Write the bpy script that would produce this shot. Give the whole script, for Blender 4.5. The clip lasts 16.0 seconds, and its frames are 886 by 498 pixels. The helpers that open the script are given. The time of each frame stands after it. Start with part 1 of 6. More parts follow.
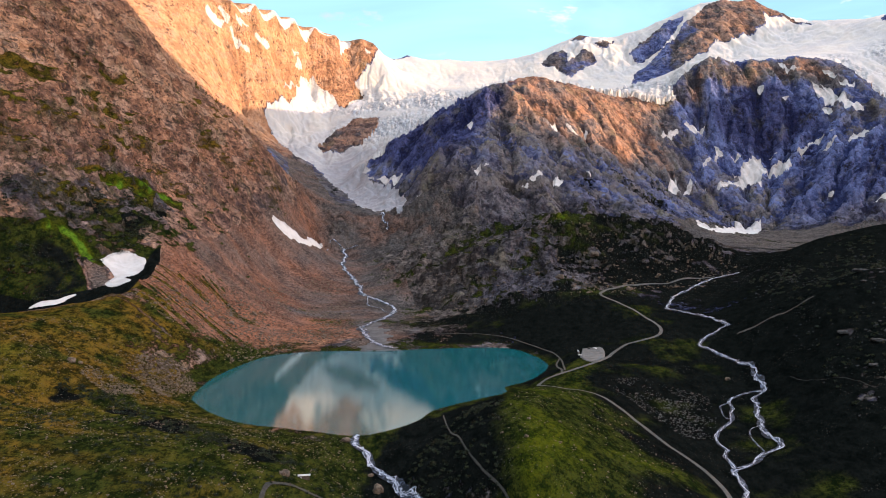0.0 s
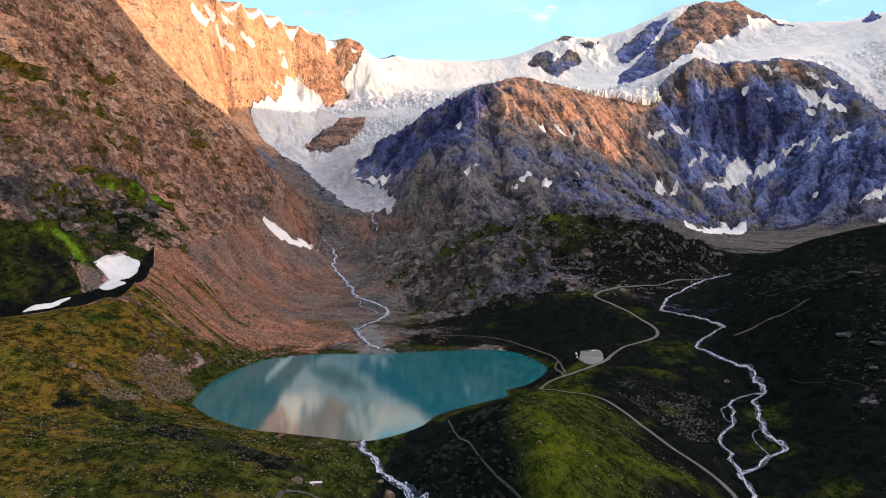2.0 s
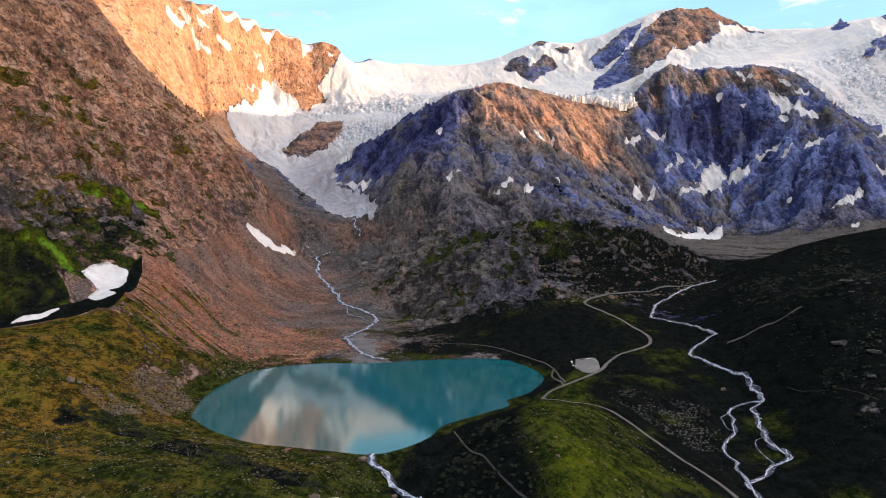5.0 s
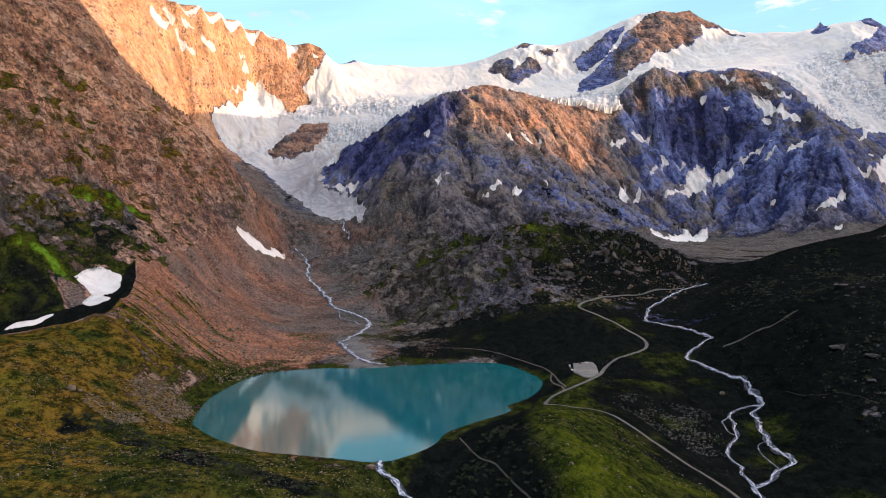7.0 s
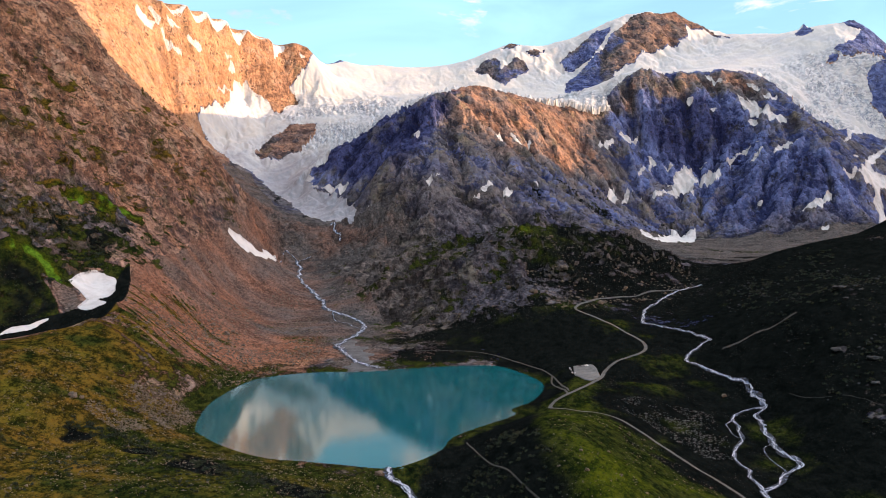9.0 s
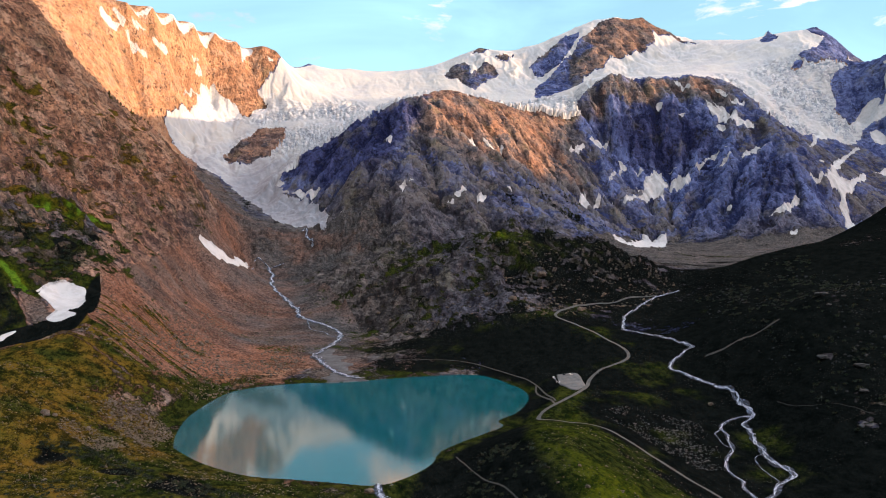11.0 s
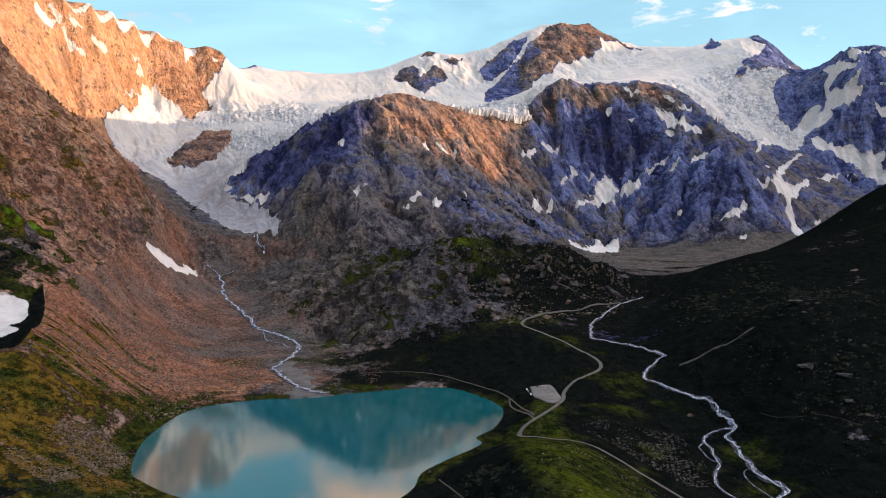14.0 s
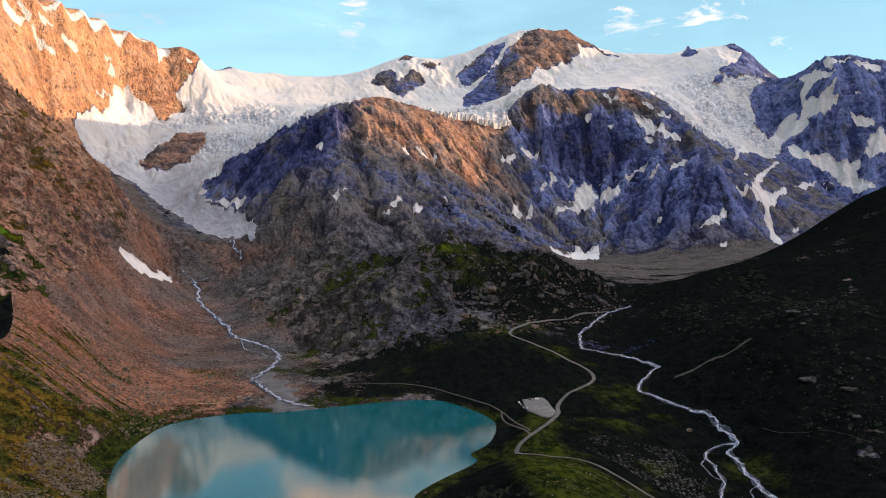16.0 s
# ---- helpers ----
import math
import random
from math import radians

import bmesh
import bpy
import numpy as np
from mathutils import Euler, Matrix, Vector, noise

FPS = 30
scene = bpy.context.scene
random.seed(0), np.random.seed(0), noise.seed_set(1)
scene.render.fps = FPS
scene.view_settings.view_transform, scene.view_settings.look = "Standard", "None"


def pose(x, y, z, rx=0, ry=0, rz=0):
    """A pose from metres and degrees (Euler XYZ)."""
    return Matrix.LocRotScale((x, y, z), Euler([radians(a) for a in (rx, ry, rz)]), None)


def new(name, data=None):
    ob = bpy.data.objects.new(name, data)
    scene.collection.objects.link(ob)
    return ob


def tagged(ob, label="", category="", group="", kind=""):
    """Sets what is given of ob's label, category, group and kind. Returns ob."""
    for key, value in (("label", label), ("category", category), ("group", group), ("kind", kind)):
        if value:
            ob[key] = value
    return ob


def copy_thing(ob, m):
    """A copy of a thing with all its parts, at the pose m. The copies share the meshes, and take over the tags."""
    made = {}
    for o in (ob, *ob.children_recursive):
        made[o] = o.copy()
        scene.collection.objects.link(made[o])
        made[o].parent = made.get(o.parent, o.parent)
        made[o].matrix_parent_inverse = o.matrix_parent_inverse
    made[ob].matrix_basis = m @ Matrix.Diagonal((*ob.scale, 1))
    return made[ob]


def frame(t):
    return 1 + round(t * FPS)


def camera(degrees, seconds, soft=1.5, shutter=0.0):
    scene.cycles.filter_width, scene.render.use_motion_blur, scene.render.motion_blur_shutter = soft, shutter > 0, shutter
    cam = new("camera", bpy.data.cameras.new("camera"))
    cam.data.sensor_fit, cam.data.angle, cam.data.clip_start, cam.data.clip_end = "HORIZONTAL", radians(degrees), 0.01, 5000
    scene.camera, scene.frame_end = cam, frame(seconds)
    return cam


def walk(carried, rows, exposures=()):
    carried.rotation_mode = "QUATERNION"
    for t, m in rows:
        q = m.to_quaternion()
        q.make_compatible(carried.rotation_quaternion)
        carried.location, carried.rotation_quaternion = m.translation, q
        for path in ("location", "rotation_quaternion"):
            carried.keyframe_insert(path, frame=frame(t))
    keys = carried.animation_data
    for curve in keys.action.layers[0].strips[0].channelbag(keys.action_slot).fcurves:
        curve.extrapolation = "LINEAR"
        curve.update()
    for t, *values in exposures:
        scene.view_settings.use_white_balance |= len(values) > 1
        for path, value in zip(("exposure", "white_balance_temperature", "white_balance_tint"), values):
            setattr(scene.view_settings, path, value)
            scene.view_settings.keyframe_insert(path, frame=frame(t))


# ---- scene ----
# camera: a slow sideways and forward flight over the valley, lake level at z = 0
cam = camera(55.94, 16.0, soft=1.0)
ROWS = [
    (0.0, -0.0, 0.0, 200.0, 0.00, -3.25, 0.11),
    (0.5, -5.6, 0.5, 201.2, -0.33, -3.31, 0.07),
    (1.0, -11.2, 0.9, 202.5, -0.66, -3.34, 0.06),
    (1.5, -16.8, 1.2, 203.8, -0.98, -3.36, 0.04),
    (2.0, -22.3, 1.4, 205.3, -1.32, -3.35, 0.03),
    (2.5, -27.8, 1.7, 206.7, -1.64, -3.32, -0.00),
    (3.0, -33.3, 2.2, 208.0, -1.99, -3.28, 0.02),
    (3.5, -38.8, 2.9, 209.3, -2.33, -3.27, 0.01),
    (4.0, -44.5, 3.6, 210.5, -2.71, -3.23, 0.01),
    (4.5, -50.2, 4.4, 211.8, -3.07, -3.21, -0.02),
    (5.0, -56.1, 5.2, 213.2, -3.46, -3.18, 0.00),
    (7.5, -85.1, 9.0, 219.3, -5.18, -3.11, -0.03),
    (8.0, -90.7, 10.1, 220.3, -5.50, -3.08, -0.03),
    (8.5, -96.2, 12.1, 221.0, -5.80, -3.09, 0.00),
    (9.0, -101.2, 15.5, 221.7, -6.08, -3.15, 0.02),
    (11.5, -123.4, 42.7, 226.8, -9.19, -2.81, 0.02),
    (12.0, -127.4, 49.1, 227.8, -9.85, -2.77, -0.07),
    (12.5, -131.7, 56.3, 228.5, -10.31, -2.80, 0.04),
    (13.0, -136.4, 64.1, 228.9, -10.97, -2.81, 0.14),
    (13.5, -141.4, 72.6, 229.3, -11.62, -2.77, 0.13),
    (14.0, -146.2, 81.8, 229.6, -12.45, -2.64, 0.10),
    (14.5, -150.5, 91.7, 230.0, -13.10, -2.53, -0.03),
    (15.0, -153.9, 101.7, 230.3, -13.62, -2.45, -0.18),
    (15.5, -156.7, 111.6, 230.7, -14.08, -2.36, -0.23),
    (16.0, -159.1, 121.5, 231.2, -14.35, -2.29, -0.28),
]
walk(cam, [(t, pose(x, y, z, 90 + pitch, roll, yaw)) for t, x, y, z, yaw, pitch, roll in ROWS],
     exposures=[(0.0, 1.62), (5.0, 1.62), (12.0, 1.45), (16.0, 1.34)])

# ---------------------------------------------------------------- sky, sun, exposure
SUN_AZIMUTH, SUN_HEIGHT = 107.5, 4.0     # degrees clockwise from +y, above the horizon
world = bpy.data.worlds.new("evening_sky")
scene.world = world
world.use_nodes = True


def node(tree, kind, at=None, **inputs):
    n = tree.nodes.new(kind)
    for key, value in inputs.items():
        name = key.replace("_", " ")
        n.inputs[int(key[1:]) if key[0] == "i" and key[1:].isdigit() else name].default_value = value
    return n


def sky():
    t = world.node_tree
    t.nodes.clear()
    out = node(t, "ShaderNodeOutputWorld")
    back = node(t, "ShaderNodeBackground", Strength=0.15)
    tex = node(t, "ShaderNodeTexSky")
    tex.sky_type, tex.sun_disc = "NISHITA", False
    tex.sun_elevation, tex.sun_rotation = radians(SUN_HEIGHT), radians(SUN_AZIMUTH)
    tex.altitude, tex.air_density, tex.dust_density, tex.ozone_density = 2000, 1.3, 0.6, 2.5
    co = node(t, "ShaderNodeTexCoord")
    # thin wisps high up and small evening clouds, both noise over the dome
    flat = node(t, "ShaderNodeMapping")
    flat.inputs["Scale"].default_value = (1.0, 1.0, 3.2)
    t.links.new(co.outputs["Generated"], flat.inputs[0])
    puff = node(t, "ShaderNodeTexNoise", Scale=8.0, Detail=7.0, Roughness=0.6, Distortion=0.3)
    veil = node(t, "ShaderNodeTexNoise", Scale=2.6, Detail=5.0, Roughness=0.55, Distortion=0.8)
    t.links.new(flat.outputs[0], puff.inputs["Vector"])
    t.links.new(flat.outputs[0], veil.inputs["Vector"])
    # more cloud higher up, hardly any over the ridges
    rise = node(t, "ShaderNodeSeparateXYZ")
    t.links.new(co.outputs["Generated"], rise.inputs[0])
    more = node(t, "ShaderNodeMapRange", From_Min=0.25, From_Max=0.40, To_Min=0.0, To_Max=0.26)
    t.links.new(rise.outputs[2], more.inputs[0])
    total = node(t, "ShaderNodeMath")
    t.links.new(puff.outputs[0], total.inputs[0])
    t.links.new(more.outputs[0], total.inputs[1])
    a = node(t, "ShaderNodeMapRange", From_Min=0.61, From_Max=0.78, To_Min=0.0, To_Max=0.85)
    b = node(t, "ShaderNodeMapRange", From_Min=0.40, From_Max=0.75, To_Min=0.30, To_Max=0.62)
    t.links.new(total.outputs[0], a.inputs[0])
    t.links.new(veil.outputs[0], b.inputs[0])
    warm = node(t, "ShaderNodeMix")
    warm.data_type = "RGBA"
    lit = node(t, "ShaderNodeMapRange", From_Min=0.20, From_Max=0.30)
    t.links.new(rise.outputs[2], lit.inputs[0])
    glow = node(t, "ShaderNodeMix")
    glow.data_type = "RGBA"
    glow.inputs[6].default_value, glow.inputs[7].default_value = (3.4, 2.7, 2.6, 1), (12.0, 6.4, 3.4, 1)
    t.links.new(lit.outputs[0], glow.inputs[0])
    # overhead they have lost the sun
    over = node(t, "ShaderNodeMapRange", From_Min=0.44, From_Max=0.62)
    t.links.new(rise.outputs[2], over.inputs[0])
    grey = node(t, "ShaderNodeMix")
    grey.data_type = "RGBA"
    grey.inputs[7].default_value = (5.4, 6.0, 7.0, 1)
    t.links.new(glow.outputs[2], grey.inputs[6])
    t.links.new(over.outputs[0], grey.inputs[0])
    # clouds towards the low sun glow, those away from it are dull
    toward = node(t, "ShaderNodeVectorMath")
    toward.operation = "DOT_PRODUCT"
    toward.inputs[1].default_value = (math.sin(radians(SUN_AZIMUTH)), math.cos(radians(SUN_AZIMUTH)), 0)
    t.links.new(co.outputs["Generated"], toward.inputs[0])
    gain = node(t, "ShaderNodeMapRange", From_Min=-0.6, From_Max=1.0, To_Min=0.28, To_Max=2.6)
    t.links.new(toward.outputs["Value"], gain.inputs[0])
    bright = node(t, "ShaderNodeVectorMath")
    bright.operation = "SCALE"
    t.links.new(grey.outputs[2], bright.inputs[0])
    t.links.new(gain.outputs[0], bright.inputs["Scale"])
    t.links.new(bright.outputs[0], warm.inputs[7])
    pale = node(t, "ShaderNodeMix")
    pale.data_type = "RGBA"
    pale.inputs[7].default_value = (2.0, 3.45, 4.1, 1)
    t.links.new(tex.outputs[0], pale.inputs[6])
    t.links.new(b.outputs[0], pale.inputs[0])
    t.links.new(pale.outputs[2], warm.inputs[6])
    t.links.new(a.outputs[0], warm.inputs[0])
    t.links.new(warm.outputs[2], back.inputs[0])
    t.links.new(back.outputs[0], out.inputs[0])


sky()
sun = new("sun", bpy.data.lights.new("sun", "SUN"))
sun.data.energy, sun.data.angle, sun.data.color = 5.0, radians(0.6), (1.0, 0.64, 0.37)
a, e = radians(SUN_AZIMUTH), radians(SUN_HEIGHT)
SUN_WAY = Vector((math.sin(a) * math.cos(e), math.cos(a) * math.cos(e), math.sin(e)))
sun.matrix_world = SUN_WAY.to_track_quat("Z", "Y").to_matrix().to_4x4()

# ---------------------------------------------------------------- materials


class Paint:
    """A small builder of node materials."""

    def __init__(self, name, roughness=.9, specular=.2):
        self.material = bpy.data.materials.new(name)
        self.material.use_nodes = True
        self.t = self.material.node_tree
        self.shader = self.t.nodes["Principled BSDF"]
        self.shader.inputs["Roughness"].default_value = roughness
        self.shader.inputs["Specular IOR Level"].default_value = specular
        self.place = self.t.nodes.new("ShaderNodeNewGeometry")

    def link(self, a, b):
        self.t.links.new(a, b)

    def put(self, socket, value):
        if isinstance(value, bpy.types.NodeSocket):
            self.link(value, socket)
        elif isinstance(value, tuple) and len(value) == 3:
            socket.default_value = (*value, 1)
        else:
            socket.default_value = value

    def noise(self, size, detail=4, rough=.55, stretch=(1, 1, 1), distort=0.0):
        """Noise of about size metres, 0 to 1 round a half."""
        m = self.t.nodes.new("ShaderNodeMapping")
        m.inputs["Scale"].default_value = [s / size for s in stretch]
        self.link(self.place.outputs["Position"], m.inputs[0])
        n = node(self.t, "ShaderNodeTexNoise", Scale=1.0, Detail=detail, Roughness=rough, Distortion=distort)
        self.link(m.outputs[0], n.inputs["Vector"])
        return n.outputs[0]

    def crags(self, size, stretch=(1, 1, 1)):
        """Ridged noise, for cracks and ribs in rock, about 0 to 1."""
        m = self.t.nodes.new("ShaderNodeMapping")
        m.inputs["Scale"].default_value = [s / size for s in stretch]
        self.link(self.place.outputs["Position"], m.inputs[0])
        n = node(self.t, "ShaderNodeTexNoise")
        n.noise_type, n.normalize = "RIDGED_MULTIFRACTAL", True
        for key, value in (("Scale", 1.0), ("Detail", 6.0), ("Roughness", .62), ("Lacunarity", 2.1), ("Offset", .8), ("Gain", 1.5), ("Distortion", .3)):
            n.inputs[key].default_value = value
        self.link(m.outputs[0], n.inputs["Vector"])
        return n.outputs[0]

    def blocks(self, size, stretch=(1, 1, 1), bend=.5):
        """Broken stone: a number for each block, and how near its joints are."""
        m = self.t.nodes.new("ShaderNodeMapping")
        m.inputs["Scale"].default_value = [s / size for s in stretch]
        self.link(self.place.outputs["Position"], m.inputs[0])
        n = node(self.t, "ShaderNodeTexNoise", Scale=1.3, Detail=3.0, Roughness=.6)
        self.link(m.outputs[0], n.inputs["Vector"])
        v = self.t.nodes.new("ShaderNodeVectorMath")
        v.operation = "MULTIPLY_ADD"
        v.inputs[1].default_value = (bend * 2, bend * 2, bend * 2)
        self.link(n.outputs["Color"], v.inputs[0])
        self.link(m.outputs[0], v.inputs[2])
        one = node(self.t, "ShaderNodeTexVoronoi", Scale=1.0, Randomness=1.0)
        two = node(self.t, "ShaderNodeTexVoronoi", Scale=1.0, Randomness=1.0)
        two.feature = "DISTANCE_TO_EDGE"
        self.link(v.outputs[0], one.inputs["Vector"])
        self.link(v.outputs[0], two.inputs["Vector"])
        c = self.t.nodes.new("ShaderNodeSeparateColor")
        self.link(one.outputs["Color"], c.inputs[0])
        return c.outputs[0], two.outputs["Distance"]

    def cells(self, size):
        m = self.t.nodes.new("ShaderNodeMapping")
        m.inputs["Scale"].default_value = [1 / size] * 3
        self.link(self.place.outputs["Position"], m.inputs[0])
        n = node(self.t, "ShaderNodeTexVoronoi", Scale=1.0, Randomness=1.0)
        self.link(m.outputs[0], n.inputs["Vector"])
        return n

    def fields(self, name):
        a = self.t.nodes.new("ShaderNodeAttribute")
        a.attribute_name = name
        s = self.t.nodes.new("ShaderNodeSeparateColor")
        self.link(a.outputs["Color"], s.inputs[0])
        return s.outputs[0], s.outputs[1], s.outputs[2], a.outputs["Alpha"]

    def cover(self):
        return self.fields("cover")

    def up(self):
        s = self.t.nodes.new("ShaderNodeSeparateXYZ")
        self.link(self.place.outputs["Normal"], s.inputs[0])
        return s.outputs[2]

    def math(self, do, a, b=0.0, c=None):
        n = self.t.nodes.new("ShaderNodeMath")
        n.operation = do
        self.put(n.inputs[0], a)
        self.put(n.inputs[1], b)
        if c is not None:
            self.put(n.inputs[2], c)
        return n.outputs[0]

    def step(self, value, low, high, a=0.0, b=1.0):
        n = node(self.t, "ShaderNodeMapRange", From_Min=low, From_Max=high, To_Min=a, To_Max=b)
        n.interpolation_type = "SMOOTHSTEP"
        self.link(value, n.inputs[0])
        return n.outputs[0]

    def mix(self, amount, a, b, blend="MIX"):
        n = self.t.nodes.new("ShaderNodeMix")
        n.data_type, n.blend_type = "RGBA", blend
        self.put(n.inputs[0], amount)
        self.put(n.inputs[6], a)
        self.put(n.inputs[7], b)
        return n.outputs[2]

    def colour(self, value):
        self.put(self.shader.inputs["Base Color"], value)
        return self

    def bump(self, height, depth):
        n = node(self.t, "ShaderNodeBump", Strength=1.0, Distance=depth)
        self.link(height, n.inputs["Height"])
        self.link(n.outputs[0], self.shader.inputs["Normal"])
        return self


def snow_colour(p):
    n10 = p.noise(12, 5)
    return p.mix(p.step(n10, .4, .7, 0, .6), (.34, .335, .335), (.25, .24, .235))


def land_material():
    p = Paint("mountain_land", 1.0, 0.0)
    grass, warm, snow, scree = p.cover()
    lush, ochre, heath_shade, stony = p.fields("tone")
    rib, black, _, broken = p.fields("rib")
    lie = (1, .55, 1)
    n120, n40, n12, n4, n1 = p.noise(130, 5), p.noise(38, 6, .6, (1, .7, 1)), p.noise(10, 6, .66, lie), p.noise(3.4, 5, .68, lie), p.noise(1.2, 3, .7, lie)
    mottle = p.math("MULTIPLY_ADD", n12, .45, p.math("MULTIPLY_ADD", n4, .3, p.math("MULTIPLY", n1, .25)))
    ribs, cracks = p.crags(34, (1, 1, .5)), p.crags(11, (1, 1, .7))
    grain, streak = p.noise(26, 8, .66, (1, 1, .8), .3), p.noise(16, 8, .66, (1, 1, .55), .5)
    # weathered faces: paler on the ribs, darker in the clefts
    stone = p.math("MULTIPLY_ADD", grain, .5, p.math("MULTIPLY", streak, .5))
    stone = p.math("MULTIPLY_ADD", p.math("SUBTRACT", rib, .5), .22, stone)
    stone = p.math("MULTIPLY_ADD", p.math("SUBTRACT", p.noise(85, 4, .6), .5), .35, stone)
    large, joint = p.blocks(15, (1, 1, 1.5), .7)
    small, seam = p.blocks(5.2, (1, 1, 1.4), .6)
    outcrop, fault = p.blocks(38, (1, 1, 1.3), 1.1)
    stone = p.math("MULTIPLY_ADD", p.math("SUBTRACT", outcrop, .5), .13, stone)
    stone = p.math("MULTIPLY_ADD", p.math("SUBTRACT", large, .5), .06, stone)
    stone = p.math("MULTIPLY_ADD", p.math("MULTIPLY", p.math("SUBTRACT", small, .5), broken), .10, stone)
    tone = p.step(stone, .34, .68)
    # blue-black: rock with shade put into its colour
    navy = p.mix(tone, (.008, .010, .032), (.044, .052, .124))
    # paler blue: sky-lit shade and distance haze put into the colour
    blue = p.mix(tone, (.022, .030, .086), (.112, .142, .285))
    slab = p.mix(tone, (.024, .023, .029), (.110, .103, .111))
    brown = p.mix(tone, (.076, .041, .029), (.265, .142, .092))
    orange = p.mix(tone, (.225, .122, .072), (.385, .218, .130))
    hue = p.math("ADD", warm, p.math("MULTIPLY_ADD", n120, .34, p.math("MULTIPLY_ADD", outcrop, .16, -.25)))
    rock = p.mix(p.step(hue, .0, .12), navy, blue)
    rock = p.mix(p.step(hue, .18, .36), rock, slab)
    rock = p.mix(p.step(hue, .40, .64), rock, brown)
    rock = p.mix(p.step(hue, .72, .96), rock, orange)
    # shade painted over the faces turned from the sun
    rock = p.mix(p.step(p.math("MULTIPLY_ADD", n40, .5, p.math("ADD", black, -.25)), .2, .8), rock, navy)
    grey = p.mix(tone, (.018, .016, .015), (.094, .083, .077))
    rock = p.mix(p.math("MULTIPLY", stony, .85), rock, grey)
    # bare grey outcrops among weathered brown ones
    rock = p.mix(p.math("MULTIPLY", p.step(outcrop, .68, .74, 0, .35), p.step(warm, .3, .5, 0, 1)), rock, p.mix(tone, (.040, .036, .036), (.150, .135, .125)))
    # rust and lichen
    rock = p.mix(p.step(p.noise(60, 6, .6, (1, 1, .5)), .54, .68, 0, .45), rock, p.mix(tone, (.026, .026, .015), (.115, .105, .060)))
    # shadow inside the clefts put into the colour
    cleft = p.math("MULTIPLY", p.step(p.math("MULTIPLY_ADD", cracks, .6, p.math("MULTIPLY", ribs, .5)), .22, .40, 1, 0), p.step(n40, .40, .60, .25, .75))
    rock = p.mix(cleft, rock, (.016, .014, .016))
    # crevice shadows painted near-black, and pale broken faces
    chip = p.noise(9, 7, .72, (1, 1, 1.7), .5)
    rock = p.mix(p.math("MULTIPLY", p.step(chip, .395, .425, .5, 0), broken), rock, p.mix(1.0, rock, (1.7, 1.65, 1.6), "MULTIPLY"))
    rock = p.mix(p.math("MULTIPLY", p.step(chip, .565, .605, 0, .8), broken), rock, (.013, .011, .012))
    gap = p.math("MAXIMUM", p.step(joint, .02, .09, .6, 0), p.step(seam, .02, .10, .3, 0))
    # wide cracks between outcrops get painted shadow as well
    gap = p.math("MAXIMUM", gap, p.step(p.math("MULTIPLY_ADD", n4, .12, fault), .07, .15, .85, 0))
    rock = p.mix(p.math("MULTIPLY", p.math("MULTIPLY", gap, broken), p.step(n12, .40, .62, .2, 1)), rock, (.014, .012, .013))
    soil = p.math("MULTIPLY_ADD", grass, 1.0, p.math("MULTIPLY_ADD", n12, 1.1, p.math("MULTIPLY_ADD", n4, 1.1, p.math("MULTIPLY_ADD", n40, .8, -1.5))))
    rock = p.mix(p.step(soil, .42, .66, 0, .6), rock, p.mix(p.step(n1, .4, .6), (.010, .010, .005), (.046, .040, .019)))
    grit, _ = p.blocks(2.3, (1, .7, 1), .4)
    pebble = p.math("MULTIPLY_ADD", p.noise(3.2, 6, .75, (1, .8, 1)), .56, p.math("MULTIPLY_ADD", p.noise(34, 8, .70, (.7, 1, .6)), .36, p.math("MULTIPLY", grit, .08)))
    gravel = p.mix(p.step(pebble, .40, .61), (.024, .021, .020), (.105, .088, .078))
    gravel = p.mix(p.math("MULTIPLY", stony, .75), gravel, p.mix(p.step(pebble, .40, .61), (.016, .016, .017), (.068, .065, .066)))
    runs = p.noise(26, 6, .62, (.2, 1, .25), .3)
    russet = p.math("MULTIPLY_ADD", warm, .55, p.math("MULTIPLY_ADD", n120, .65, p.math("MULTIPLY", runs, .3)))
    gravel = p.mix(p.step(russet, .62, 1.0), gravel, p.mix(p.step(pebble, .40, .61), (.046, .022, .015), (.178, .086, .054)))
    shard = p.noise(4.5, 6, .75, (1, .8, 1))
    gravel = p.mix(p.step(shard, .57, .61, 0, .7), gravel, (.016, .013, .012))
    gravel = p.mix(p.step(shard, .37, .40, .6, 0), gravel, (.17, .14, .12))
    loose = p.step(p.math("ADD", scree, p.math("MULTIPLY_ADD", n12, .8, -.4)), .4, .6)
    rock = p.mix(loose, rock, gravel)
    green = p.mix(p.step(mottle, .44, .58), (.0034, .0062, .0020), (.0230, .0265, .0060))
    bright = p.mix(p.step(mottle, .40, .61), (.007, .012, .002), (.040, .046, .004))
    olive = p.mix(p.step(mottle, .44, .58), (.008, .009, .002), (.052, .047, .007))
    rust = p.mix(p.step(mottle, .44, .58), (.016, .010, .003), (.105, .050, .011))
    olive = p.mix(p.step(p.math("MULTIPLY_ADD", n40, .35, p.math("MULTIPLY_ADD", n12, .2, p.math("MULTIPLY", n120, .45))), .40, .60, 0, .65), olive, rust)
    # near-black: low shrubs, and the shade painted on slope, flank and trough
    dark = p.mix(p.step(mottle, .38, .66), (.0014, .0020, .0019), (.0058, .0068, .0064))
    vivid = p.mix(p.step(mottle, .40, .61), (.016, .036, .004), (.062, .115, .010))
    bright = p.mix(p.step(lush, .7, .95), bright, vivid)
    vary = p.math("MULTIPLY_ADD", n40, .8, -.4)
    green = p.mix(p.step(p.math("MULTIPLY_ADD", vary, .6, ochre), .05, .95), green, olive)
